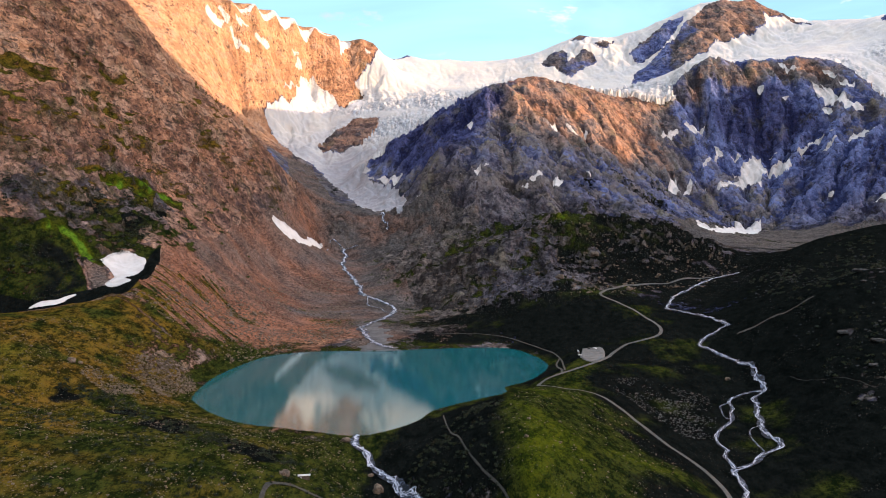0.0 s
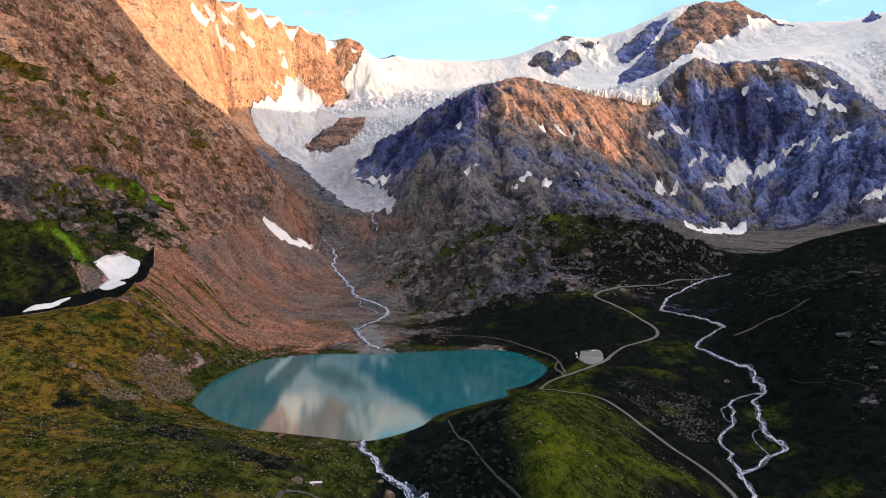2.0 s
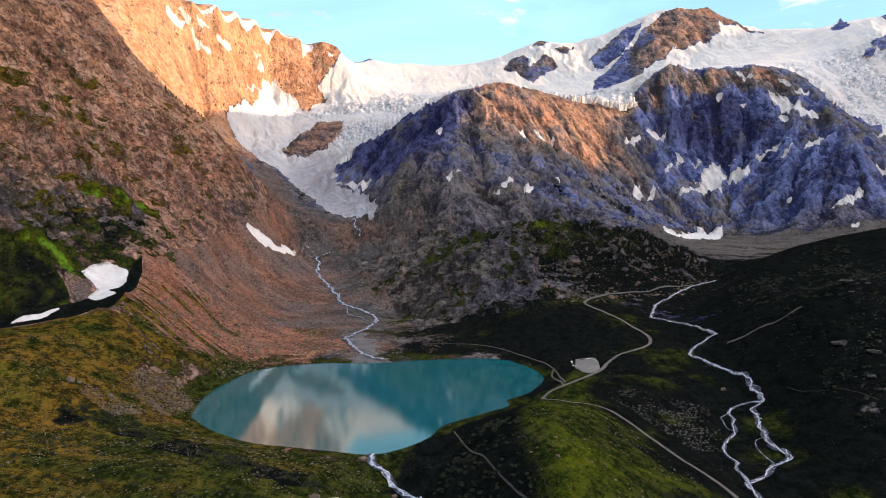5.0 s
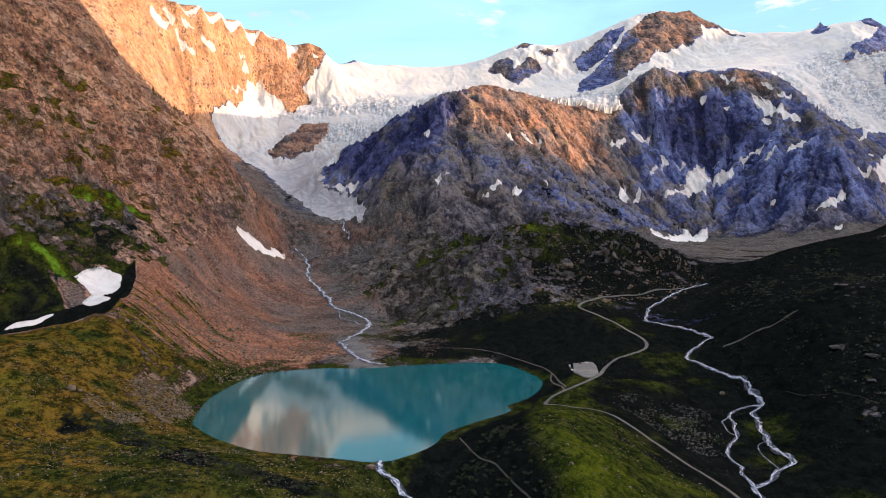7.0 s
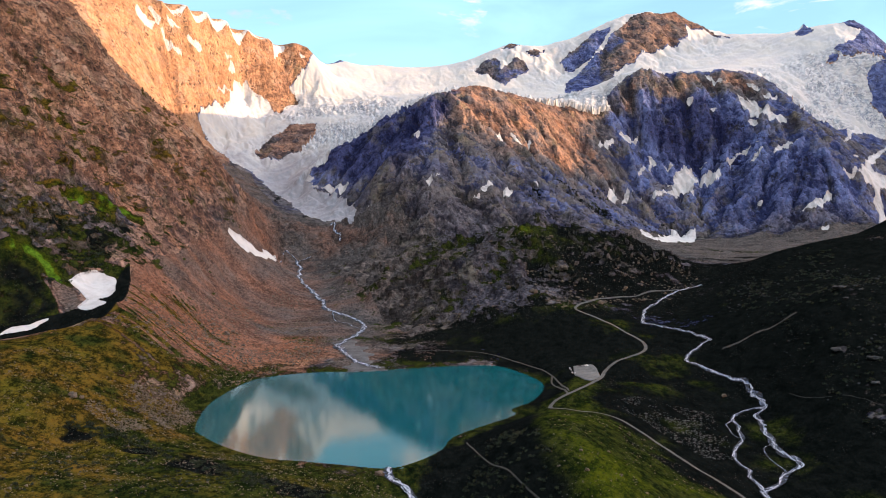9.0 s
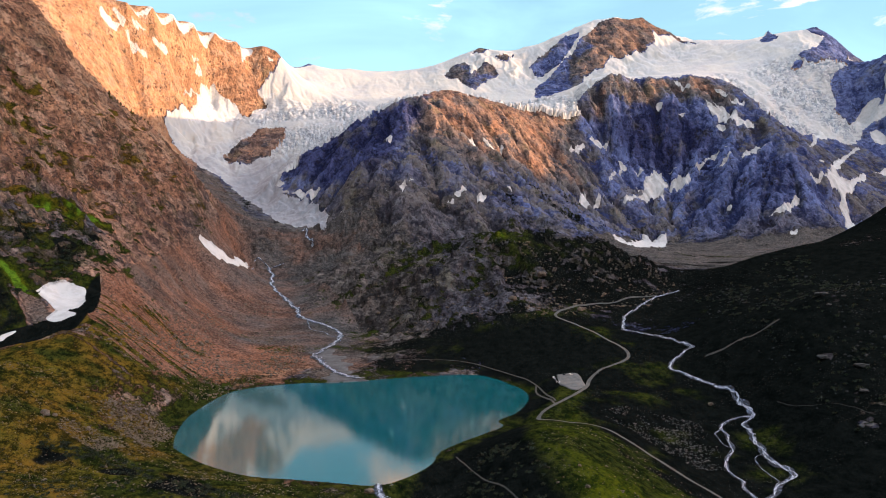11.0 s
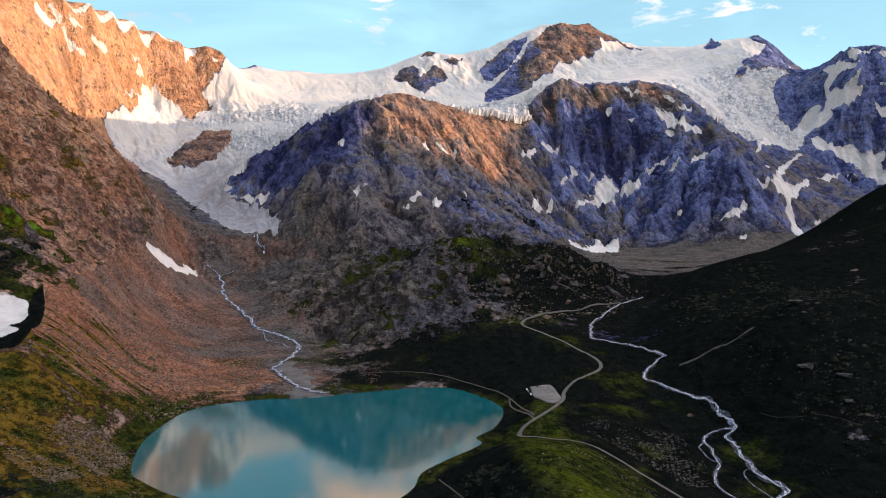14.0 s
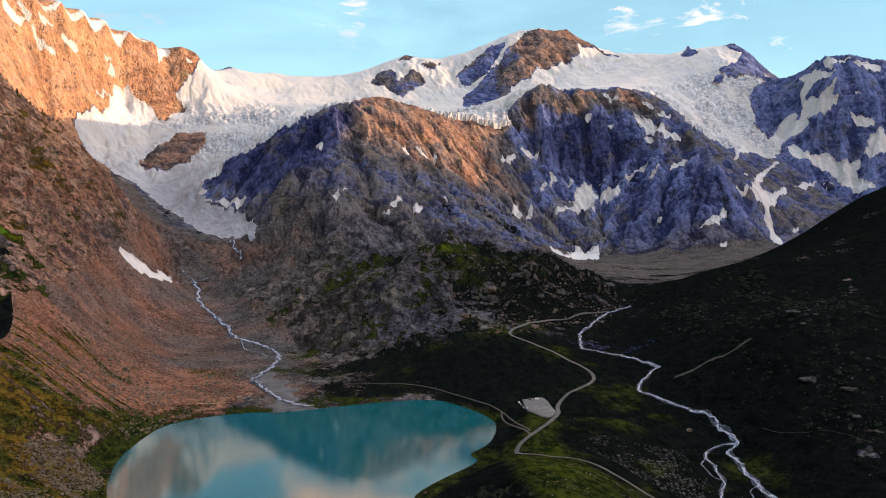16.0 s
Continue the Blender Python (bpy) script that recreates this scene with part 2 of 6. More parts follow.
    green = p.mix(p.step(p.math("ADD", heath_shade, vary), .3, .65), green, dark)
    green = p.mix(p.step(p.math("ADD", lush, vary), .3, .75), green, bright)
    speck = p.cells(2.6).outputs["Distance"]
    pebbles = p.math("MULTIPLY", p.step(speck, .10, .2, 1, 0), p.step(p.math("ADD", stony, vary), .5, .9))
    green = p.mix(p.math("MULTIPLY", pebbles, .75), green, (.08, .075, .065))
    g = p.math("ADD", grass, p.math("MULTIPLY_ADD", n40, .7, -.35))
    g = p.math("ADD", g, p.math("MULTIPLY_ADD", n12, .7, -.35))
    g = p.math("ADD", g, p.math("MULTIPLY_ADD", n4, .7, -.35))
    g = p.math("ADD", g, p.step(p.up(), .5, .9, -.35, .12))
    g = p.math("ADD", g, p.math("MULTIPLY", lush, .5))
    turf = p.step(g, .40, .56)
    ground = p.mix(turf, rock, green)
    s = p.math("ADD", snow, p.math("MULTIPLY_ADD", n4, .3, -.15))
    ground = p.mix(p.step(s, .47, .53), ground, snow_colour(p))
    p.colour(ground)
    hard = p.math("MULTIPLY", p.math("SUBTRACT", 1.0, turf), p.math("MULTIPLY_ADD", loose, -.9, 1.0))
    h = p.math("ADD", p.math("MULTIPLY", p.math("MULTIPLY", ribs, hard), 5.0), p.math("MULTIPLY_ADD", p.math("MULTIPLY", cracks, hard), 2.5, p.math("MULTIPLY_ADD", n4, 1.2, p.math("MULTIPLY", n1, .4))))
    chunks = p.math("MULTIPLY_ADD", large, 1.8, p.math("MULTIPLY", small, .7))
    h = p.math("MULTIPLY_ADD", p.math("MULTIPLY", chunks, hard), 1.0, h)
    h = p.math("MULTIPLY_ADD", p.math("MULTIPLY", grit, loose), .25, h)
    p.bump(h, 1.0)
    return p.material


def ice_material():
    p = Paint("glacier_ice", .55, .3)
    n60, n14, n4 = p.noise(90, 5), p.noise(16, 5, .6), p.noise(4, 4, .65)
    _, fall, _, dirt = p.cover()
    c = p.mix(p.step(n60, .35, .65), (.24, .24, .245), (.30, .285, .262))
    # bare blue ice, banded across the flow, where the snow has gone from the falls
    bands = p.noise(13, 6, .62, (.35, 1.1, 1.0), 1.2)
    blue = p.mix(p.step(bands, .40, .62), (.33, .33, .33), (.10, .12, .155))
    c = p.mix(p.math("MULTIPLY", fall, .95), c, blue)
    c = p.mix(p.step(dirt, .15, .8, 0, .85), c, p.mix(n14, (.06, .06, .07), (.18, .18, .21)))
    p.colour(c).bump(p.math("MULTIPLY_ADD", p.math("MULTIPLY", n14, fall), 2.2, p.math("MULTIPLY", n4, .5)), 1.2)
    return p.material


def snow_material():
    p = Paint("old_snow", .6, .25)
    n10, n2 = p.noise(12, 5), p.noise(2.5, 4, .6)
    p.colour(snow_colour(p)).bump(p.math("ADD", n10, n2), .5)
    return p.material


def lake_material():
    p = Paint("lake_water", .05, .5)
    n = p.noise(160, 3, .5, (1, 2, 1))
    p.colour(p.mix(n, (.0015, .040, .050), (.003, .060, .067)))
    p.shader.inputs["IOR"].default_value = 1.33
    ripples = p.noise(2.2, 3, .5, (1, 2.5, 1))
    p.bump(ripples, .008)
    return p.material


def stream_material():
    p = Paint("white_water", .7, .1)
    n, m = p.noise(4.5, 6, .72, (1, .7, 1), 1.0), p.noise(14, 3)
    foam = p.mix(p.step(n, .53, .60), (.004, .007, .012), (.085, .11, .17))
    p.colour(p.mix(p.step(m, .35, .6, .35, 0), foam, (.02, .03, .048))).bump(n, .4)
    return p.material


def plain(name, dark, light, size, roughness=.9, depth=.05, metal=0.0):
    p = Paint(name, roughness, .25)
    n, f = p.noise(size * 6, 4), p.noise(size, 4, .65)
    p.colour(p.mix(p.step(p.math("MULTIPLY_ADD", n, .5, p.math("MULTIPLY", f, .5)), .38, .62), dark, light)).bump(f, depth)
    p.shader.inputs["Metallic"].default_value = metal
    return p.material


def foam_material():
    p = Paint("foam", .5, .3)
    n = p.noise(1.4, 4, .7)
    p.colour(p.mix(p.step(n, .42, .58), (.05, .065, .095), (.40, .44, .54))).bump(n, .2)
    return p.material


LAND, ICE, SNOW, LAKE, FOAM = land_material(), ice_material(), snow_material(), lake_material(), stream_material()
WHITE_FOAM = foam_material()
ASPHALT = plain("worn_road", (.028, .028, .028), (.05, .05, .047), 1.2)
GRAVEL = plain("pale_gravel", (.05, .05, .05), (.088, .088, .086), 1.0)
SILT = plain("wet_grey_silt", (.026, .026, .028), (.060, .060, .064), 2.5)
PATH_DUST = plain("trodden_path", (.010, .010, .009), (.026, .025, .022), 1.0)
STONE = plain("boulder_stone", (.026, .019, .014), (.098, .074, .055), .9, depth=.15)
GREY_STONE = plain("grey_stream_stone", (.016, .016, .016), (.062, .062, .062), .9, depth=.15)
# darker copy of the boulder stone, the slope's shade put into its colour
SHADED_STONE = plain("shaded_outcrop_stone", (.006, .007, .008), (.026, .028, .030), 1.5, depth=.3)

# ---------------------------------------------------------------- relief of the valley
# Break lines of the land: crests, feet and valley lines as (x, y, z) in metres, each with
# how rugged it is, how grassy and how reddish its rock is.
LINES = []


def land(rough, grass, warm, *points):
    LINES.append((rough, grass, warm, points))


# the steep mountainside east of the lake
land(.5, .3, .9, (-716, 1700, 673), (-655, 1750, 618), (-613, 1770, 552), (-580, 1790, 497), (-548, 1800, 433), (-467, 1810, 374), (-428, 1850, 353), (-389, 1900, 306), (-374, 1950, 263), (-317, 1960, 184), (-296, 1950, 131))
land(.8, .3, .8, (-980, 1000, 640), (-900, 1300, 720), (-860, 1550, 760))
land(.9, .35, .8, (-760, 1150, 450), (-672, 1397, 478), (-615, 1494, 408))
land(.9, .36, .8, (-597, 1186, 318), (-556, 1337, 316), (-500, 1460, 249))
land(.9, .38, .8, (-555, 1172, 215), (-501, 1345, 234))
land(.5, .5, .8, (-640, 1030, 150), (-540, 1062, 128), (-490, 1109, 110), (-452, 1177, 113))
land(.6, .2, .9, (-412, 1235, 137), (-405, 1350, 140), (-398, 1486, 145), (-370, 1650, 150))
land(0, 0, .3, (-800, 2500, 520), (-620, 2550, 400), (-500, 2450, 300))
# lateral moraine with the trough behind it
land(.04, .3, .8, (-413, 1218, 133), (-396, 1150, 117), (-392, 1070, 103), (-405, 1010, 91), (-438, 975, 82), (-486, 965, 74), (-539, 960, 71), (-598, 950, 70))
land(.04, .1, .4, (-422, 1150, 102), (-418, 1070, 88), (-423, 1044, 76), (-456, 1009, 67), (-504, 999, 59), (-557, 994, 56))
# scree fans down to the lake
land(.15, .3, .9, (-375, 1189, 94), (-349, 1129, 74), (-296, 1244, 25))
land(.2, .0, 1., (-317, 1577, 55), (-250, 1470, 12))
land(.2, .6, .8, (-385, 940, 74), (-340, 859, 40), (-299, 920, 17))
# meadows in front of the lake
land(.25, .9, .6, (-500, 700, 88), (-412, 853, 80), (-366, 728, 55), (-331, 698, 28))
land(.3, .8, .5, (-254, 707, 17), (-189, 635, 22), (-130, 618, 14))
land(.3, .9, .4, (-420, 500, 70), (-275, 549, 35), (-211, 569, 29), (-155, 511, 24), (-107, 559, 13))
land(.2, .9, .4, (-400, 250, 60), (-150, 380, 8), (-30, 420, -18), (120, 420, 5), (260, 430, -30))
land(.1, .6, .3, (-72, 692, -.5), (-60, 660, -5), (-45, 615, -11), (-22, 565, -18), (5, 500, -26))
# grassy hill between lake, stream and road
land(.12, 1., .2, (52, 520, 32), (52, 570, 39), (50, 605, 43), (56, 660, 42), (66, 720, 36), (82, 775, 25), (97, 815, 16))
land(.15, .9, .2, (-16, 594, 8), (0, 660, 10), (12, 740, 8), (36, 800, 6))
land(.12, 1., .2, (120, 560, 18), (128, 650, 20), (135, 730, 20), (140, 800, 15))
# road terrace, stream bed and valley floor
land(.1, .8, .2, (190, 560, -6), (175, 640, -3), (165, 720, 3), (150, 800, 13), (101, 834, 14), (130, 920, 14), (177, 985, 17), (230, 1030, 20), (283, 1082, 27), (262, 1180, 38), (242, 1287, 53), (330, 1370, 58), (420, 1440, 72))
land(.1, .6, .1, (205, 580, -24), (231, 666, -18), (273, 696, -13), (290, 760, -8), (318, 830, -2), (330, 930, 10), (363, 1060, 33), (350, 1160, 36), (440, 1290, 55), (505, 1413, 76))
land(.15, .8, .1, (200, 850, 6), (250, 930, 12), (147, 1075, 10), (110, 1140, 4), (68, 1294, 18))
# dark mountainside west of the stream
land(.45, .7, .05, (330, 560, 0), (361, 714, 28), (410, 848, 65), (487, 972, 119))
land(.4, .7, .05, (387, 1002, 52), (420, 1150, 60), (480, 1300, 75))
land(.3, .7, .05, (499, 1420, 72), (583, 1400, 119), (624, 1380, 139), (698, 1360, 159), (828, 1400, 176), (920, 1500, 180), (1015, 1600, 202), (1062, 1600, 243), (1117, 1600, 273), (1184, 1600, 298), (1350, 1500, 390))
land(.4, .6, .05, (480, 620, 60), (620, 900, 130), (760, 1100, 150), (1000, 1100, 260))
land(.2, .5, .1, (640, 1560, 105), (800, 1700, 110), (1000, 1850, 120), (1300, 2000, 150))
# rocky hill behind the lake
land(.7, .5, .15, (67, 1640, 133), (146, 1640, 149), (230, 1641, 186), (316, 1640, 168), (419, 1600, 161), (465, 1570, 134), (502, 1520, 105), (529, 1480, 87))
land(.9, .42, .15, (30, 1600, 100), (129, 1522, 129), (200, 1500, 128), (265, 1436, 105))
land(.7, .5, .3, (344, 1575, 146), (447, 1521, 127), (400, 1420, 85))
land(.9, .4, .15, (-64, 1691, 97), (-37, 1521, 17), (30, 1420, 22), (110, 1370, 50), (186, 1346, 72), (323, 1332, 55))
land(.6, .3, .1, (100, 1800, 138), (300, 1850, 130), (480, 1800, 112))
# stream delta and the gorge above it
land(.05, .1, .5, (-122, 1160, 1), (-122, 1264, 3), (-120, 1380, 6), (-160, 1560, 20), (-195, 1700, 42), (-228, 1850, 70), (-190, 1950, 98))
land(.2, .15, .6, (-240, 1300, 10), (-200, 1420, 8), (-60, 1300, 6), (0, 1250, 7))
land(.4, 0, .35, (-279, 1896, 100), (-246, 2059, 167), (-330, 2250, 210), (-430, 2500, 260))
land(.6, 0, .2, (-138, 2042, 147), (-60, 1980, 145), (40, 1900, 150), (120, 1950, 175))
# brown rock hill between the two glaciers
land(.6, 0, 0, (-238, 2580, 327), (-147, 2580, 373), (-61, 2540, 416), (6, 2520, 460), (124, 2510, 521), (177, 2530, 544))
land(.28, 0, .9, (237, 2600, 567), (299, 2660, 594), (407, 2750, 584), (555, 2900, 572), (670, 2950, 563), (782, 2980, 552))
land(.6, .05, 0, (-4, 2238, 341), (60, 2106, 263), (189, 2058, 220))
land(.55, .3, .4, (321, 2446, 412), (383, 2346, 317), (420, 2200, 235))
land(.6, .2, .45, (560, 2510, 289), (631, 2784, 432), (734, 2662, 245))
land(.5, 0, .05, (-135, 2400, 262), (-110, 2300, 240), (-80, 2180, 208), (-20, 2120, 238))
land(.5, .3, .2, (500, 2000, 150), (650, 2200, 150), (800, 2400, 125), (931, 2569, 110), (1000, 2300, 105), (1200, 2250, 120))
# glacier tongue, its rock island and the upper ice field
land(.1, 0, .3, (-180, 2130, 168), (-225, 2400, 212), (-262, 2500, 238), (-305, 2620, 262), (-325, 2740, 292), (-410, 2818, 330))
land(.4, 0, .5, (-420, 2980, 420), (-311, 3029, 462), (-240, 3010, 455))
land(.1, 0, .3, (-430, 3090, 470), (-330, 3140, 520), (-180, 3130, 530), (-60, 2980, 490), (30, 2900, 520))
land(.1, 0, .3, (-330, 3300, 610), (-150, 3300, 610), (50, 3250, 590), (250, 3050, 560), (450, 3120, 580), (650, 3200, 600))
land(.1, 0, .3, (-200, 3550, 750), (0, 3600, 730), (250, 3600, 720), (500, 3500, 690), (800, 3450, 680))
# sunlit wall and the skyline up to the saddle
land(.02, 0, 1., (-1082, 2900, 1025), (-866, 2960, 954), (-761, 3060, 932), (-692, 3140, 935), (-633, 3210, 926), (-571, 3280, 911), (-503, 3340, 892), (-430, 3390, 870), (-337, 3430, 862), (-283, 3450, 848), (-257, 3470, 819))
land(.5, 0, 1., (-753, 3035, 770), (-604, 3164, 634), (-516, 3267, 590))
land(.05, 0, 1., (-1050, 2980, 1000), (-876, 3020, 940), (-771, 3120, 918), (-702, 3200, 921), (-643, 3270, 912), (-581, 3340, 897), (-513, 3400, 878), (-440, 3450, 856))
land(.5, 0, .9, (-377, 3385, 755), (-288, 3340, 691))
land(.5, 0, .9, (-700, 2950, 500), (-550, 3050, 455), (-470, 3000, 440))
land(.05, 0, .3, (-249, 3600, 827), (-159, 3750, 853), (17, 3840, 848), (174, 3900, 845), (309, 3950, 860))
# snowy peak
land(.12, 0, .5, (417, 3970, 882), (502, 3975, 920), (596, 3980, 962), (644, 3980, 983), (690, 3980, 975), (814, 3985, 977), (871, 3990, 994), (1017, 4010, 1049), (1141, 4040, 1108), (1239, 4070, 1153), (1351, 4090, 1175), (1504, 4115, 1184), (1543, 4120, 1162), (1598, 4130, 1138), (1670, 4150, 1123), (1759, 4170, 1103), (1844, 4190, 1079), (1938, 4170, 1074), (2069, 4050, 1056))
land(.4, 0, .35, (611, 3824, 906), (856, 3754, 808), (1063, 3753, 890), (1180, 3800, 930), (1450, 3850, 930), (1743, 4120, 1060))
land(.1, 0, .3, (1000, 3400, 710), (1300, 3550, 790), (1700, 3650, 890), (2008, 3428, 901))
# two horns and the western massif
land(.2, 0, .3, (2036, 3920, 1034), (2057, 3915, 1070), (2073, 3910, 1093), (2090, 3890, 1067), (2110, 3870, 1042), (2126, 3800, 1058), (2154, 3780, 1044), (2178, 3750, 1048), (2205, 3720, 1076), (2225, 3680, 1045), (2226, 3650, 1024), (2226, 3600, 996), (2221, 3560, 954), (2236, 3530, 926), (2243, 3500, 873))
land(.4, 0, .05, (2221, 3440, 849), (2236, 3380, 848), (2253, 3300, 861), (2254, 3200, 888), (2246, 3120, 894), (2323, 3080, 896), (2380, 3050, 886), (2459, 3020, 867), (2441, 3000, 833), (2647, 2950, 891), (3000, 2800, 850))
land(.7, 0, .05, (2200, 3020, 780), (2159, 2949, 549), (2095, 2864, 343))
land(.2, 0, .2, (2150, 3111, 702), (2048, 3153, 560), (1835, 2788, 338))
land(.2, 0, .2, (1700, 3300, 760), (1800, 3150, 640), (1700, 2950, 480))
# snow-patched mountain in front of the western ice field
land(.55, 0, .1, (826, 3020, 584), (934, 3060, 683), (1006, 3080, 713), (1076, 3090, 690), (1245, 3120, 718), (1371, 3100, 717), (1412, 3000, 640), (1443, 2850, 541), (1431, 2750, 463), (1455, 2650, 408), (1545, 2600, 332), (1610, 2550, 184))
land(.8, 0, .1, (905, 2965, 447), (1117, 2853, 316), (1250, 2700, 330), (1371, 2600, 384))
land(.8, 0, .1, (1361, 2950, 570), (1406, 2783, 455), (1352, 2500, 239), (1182, 2529, 187))
land(.4, .1, .1, (1539, 2500, 160), (1700, 2480, 165), (2000, 2550, 220), (2400, 2600, 350))

# falling away behind the skyline
land(.3, 0, .3, (-1500, 3500, 700), (-700, 3700, 620), (-450, 3800, 640), (-150, 4150, 640), (200, 4350, 620), (700, 4450, 650), (1200, 4600, 700), (1700, 4700, 700), (2400, 4500, 700), (2500, 3900, 650), (2800, 3400, 600), (3300, 3200, 600))

# the lake's outline in plan
SHORE = [(-257, 838), (-262, 881), (-261, 953), (-247, 1020), (-230, 1069), (-198, 1097), (-140, 1113), (-109, 1108), (-72, 1112), (-19, 1125),
         (35, 1133), (89, 1128), (115, 1081), (128, 1006), (99, 929), (66, 890), (68, 872), (56, 855), (20, 822), (-10, 789), (-23, 753), (-47, 721),
         (-75, 703), (-110, 716), (-148, 731), (-181, 744), (-223, 785)]


def dense(points, step):
    """The points of a polyline with others set between them, about step times their distance from the valley's mouth apart."""
    out = []
    for a, b in zip(points, points[1:]):
        a, b = np.array(a, float), np.array(b, float)
        n = max(1, int(np.linalg.norm(b[:2] - a[:2]) / max(18, step * np.hypot(a[0], a[1]))))
        out += [a + (b - a) * k / n for k in range(n)]
    return out + [np.array(points[-1], float)]


def smooth_line(points, step):
    """A Catmull-Rom curve through plan points, sampled about every step metres."""
    p = np.array(points, float)
    p = np.vstack([2 * p[0] - p[1], p, 2 * p[-1] - p[-2]])
    out = []
    for i in range(1, len(p) - 2):
        n = max(2, int(np.linalg.norm(p[i + 1] - p[i]) / step))
        for t in np.arange(n) / n:
            out.append(.5 * (2 * p[i] + (p[i + 1] - p[i - 1]) * t + (2 * p[i - 1] - 5 * p[i] + 4 * p[i + 1] - p[i + 2]) * t * t + (3 * p[i] - p[i - 1] - 3 * p[i + 1] + p[i + 2]) * t ** 3))
    return np.array(out + [p[-2]])


def relief_weights():
    rows = []
    for rough, grass, warm, points in LINES:
        for p in dense(points, .035):
            rows.append((*p, rough, grass, warm))
    for x, y in SHORE + SHORE[:1]:
        rows.append((x, y, .2, .1, .4, .5))
    kept = []
    for r in rows:
        if all((r[0] - k[0]) ** 2 + (r[1] - k[1]) ** 2 > 10 ** 2 for k in kept):
            kept.append(r)
    kept = np.array(kept)
    sites = kept[:, :2]
    d = np.hypot(*(sites[:, None] - sites[None]).transpose(2, 0, 1))
    n = len(sites)
    a = np.zeros((n + 1, n + 1))
    a[:n, :n] = d - 2.0 * np.eye(n)
    a[:n, n] = a[n, :n] = 1
    b = np.zeros((n + 1, 4))
    b[:n] = kept[:, 2:]
    return sites, np.linalg.solve(a, b)


SITES, WEIGHTS = relief_weights()


def broad(x, y):
    """Height, ruggedness, grass and redness of the land between the break lines, and how it slopes."""
    x, y = np.ravel(x), np.ravel(y)
    out = np.empty((len(x), 6))
    w = WEIGHTS[:-1, 0]
    pull = np.stack([w, w * SITES[:, 0], w * SITES[:, 1]], 1)
    for i in range(0, len(x), 20000):
        s = slice(i, i + 20000)
        d = np.sqrt((x[s, None] - SITES[:, 0]) ** 2 + (y[s, None] - SITES[:, 1]) ** 2 + 9.0)
        out[s, :4] = d @ WEIGHTS[:-1] + WEIGHTS[-1]
        k = (1 / d) @ pull
        out[s, 4], out[s, 5] = x[s] * k[:, 0] - k[:, 1], y[s] * k[:, 0] - k[:, 2]
    return out.T


def gnoise(x, y, seed=0):
    """Gradient noise of plan coordinates, about -1 to 1."""
    xi, yi = np.floor(x).astype(np.int64), np.floor(y).astype(np.int64)
    fx, fy = x - xi, y - yi
    u, v = fx * fx * fx * (fx * (fx * 6 - 15) + 10), fy * fy * fy * (fy * (fy * 6 - 15) + 10)

    def corner(i, j):
        h = (xi + i) * 374761393 + (yi + j) * 668265263 + seed * 144665
        h = (h ^ (h >> 13)) * 1274126177 & 0x7fffffff
        a = (h ^ (h >> 16)) % 4096 * (2 * np.pi / 4096)
        return np.cos(a) * (fx - i) + np.sin(a) * (fy - j)

    low = corner(0, 0) * (1 - u) + corner(1, 0) * u
    high = corner(0, 1) * (1 - u) + corner(1, 1) * u
    return 1.5 * (low * (1 - v) + high * v)


def fbm(x, y, scale, octaves, seed=0, gain=.5):
    out, a = 0, 1.
    for k in range(octaves):
        out = out + a * gnoise(x / scale + 7.3 * k, y / scale - 3.1 * k, seed + k)
        scale, a = scale / 2.03, a * gain
    return out


def ridged(x, y, scale, octaves, seed=0, gain=.5):
    out, a, w = 0, 1., 1.
    for k in range(octaves):
        n = 1 - np.abs(gnoise(x / scale + 5.7 * k, y / scale + 1.9 * k, seed + k)) * 1.6
        n = n * n * w
        w = np.clip(n * 1.6, 0, 1)
        out = out + a * n
        scale, a = scale / 2.1, a * gain
    return out


def gnoise3(x, y, z, seed=0):
    """Gradient noise of places in space, about -1 to 1."""
    i, j, k = (np.floor(c).astype(np.int32) for c in (x, y, z))
    fx, fy, fz = (x - i).astype(np.float32), (y - j).astype(np.float32), (z - k).astype(np.float32)
    u, v, w = (f * f * (3 - 2 * f) for f in (fx, fy, fz))
    out = 0
    for a in (0, 1):
        for b in (0, 1):
            for c in (0, 1):
                h = (i + a) * 374761393 + (j + b) * 668265263 + (k + c) * 1442695041 + seed * 144665
                h = (h ^ (h >> 13)) * 1274126177
                h = h ^ (h >> 16)
                gx, gy, gz = ((h >> s & 255).astype(np.float32) / 127.5 - 1 for s in (0, 8, 16))
                out = out + (gx * (fx - a) + gy * (fy - b) + gz * (fz - c)) * (u if a else 1 - u) * (v if b else 1 - v) * (w if c else 1 - w)
    return 1.3 * out


def crags3(x, y, z, scale, octaves, seed=0, gain=.55):
    """Ridged noise in space: blocky ribs and clefts for steep rock."""
    out, a, w = 0, 1., 1.
    for k in range(octaves):
        n = 1 - np.abs(gnoise3(x / scale + 3.1 * k, y / scale + 5.3 * k, z / scale, seed + k)) * 1.9
        n = np.clip(n, 0, 1) ** 2 * w
        w = np.clip(n * 1.8, .15, 1)
        out = out + a * n
        scale, a = scale / 2.1, a * gain
    return out


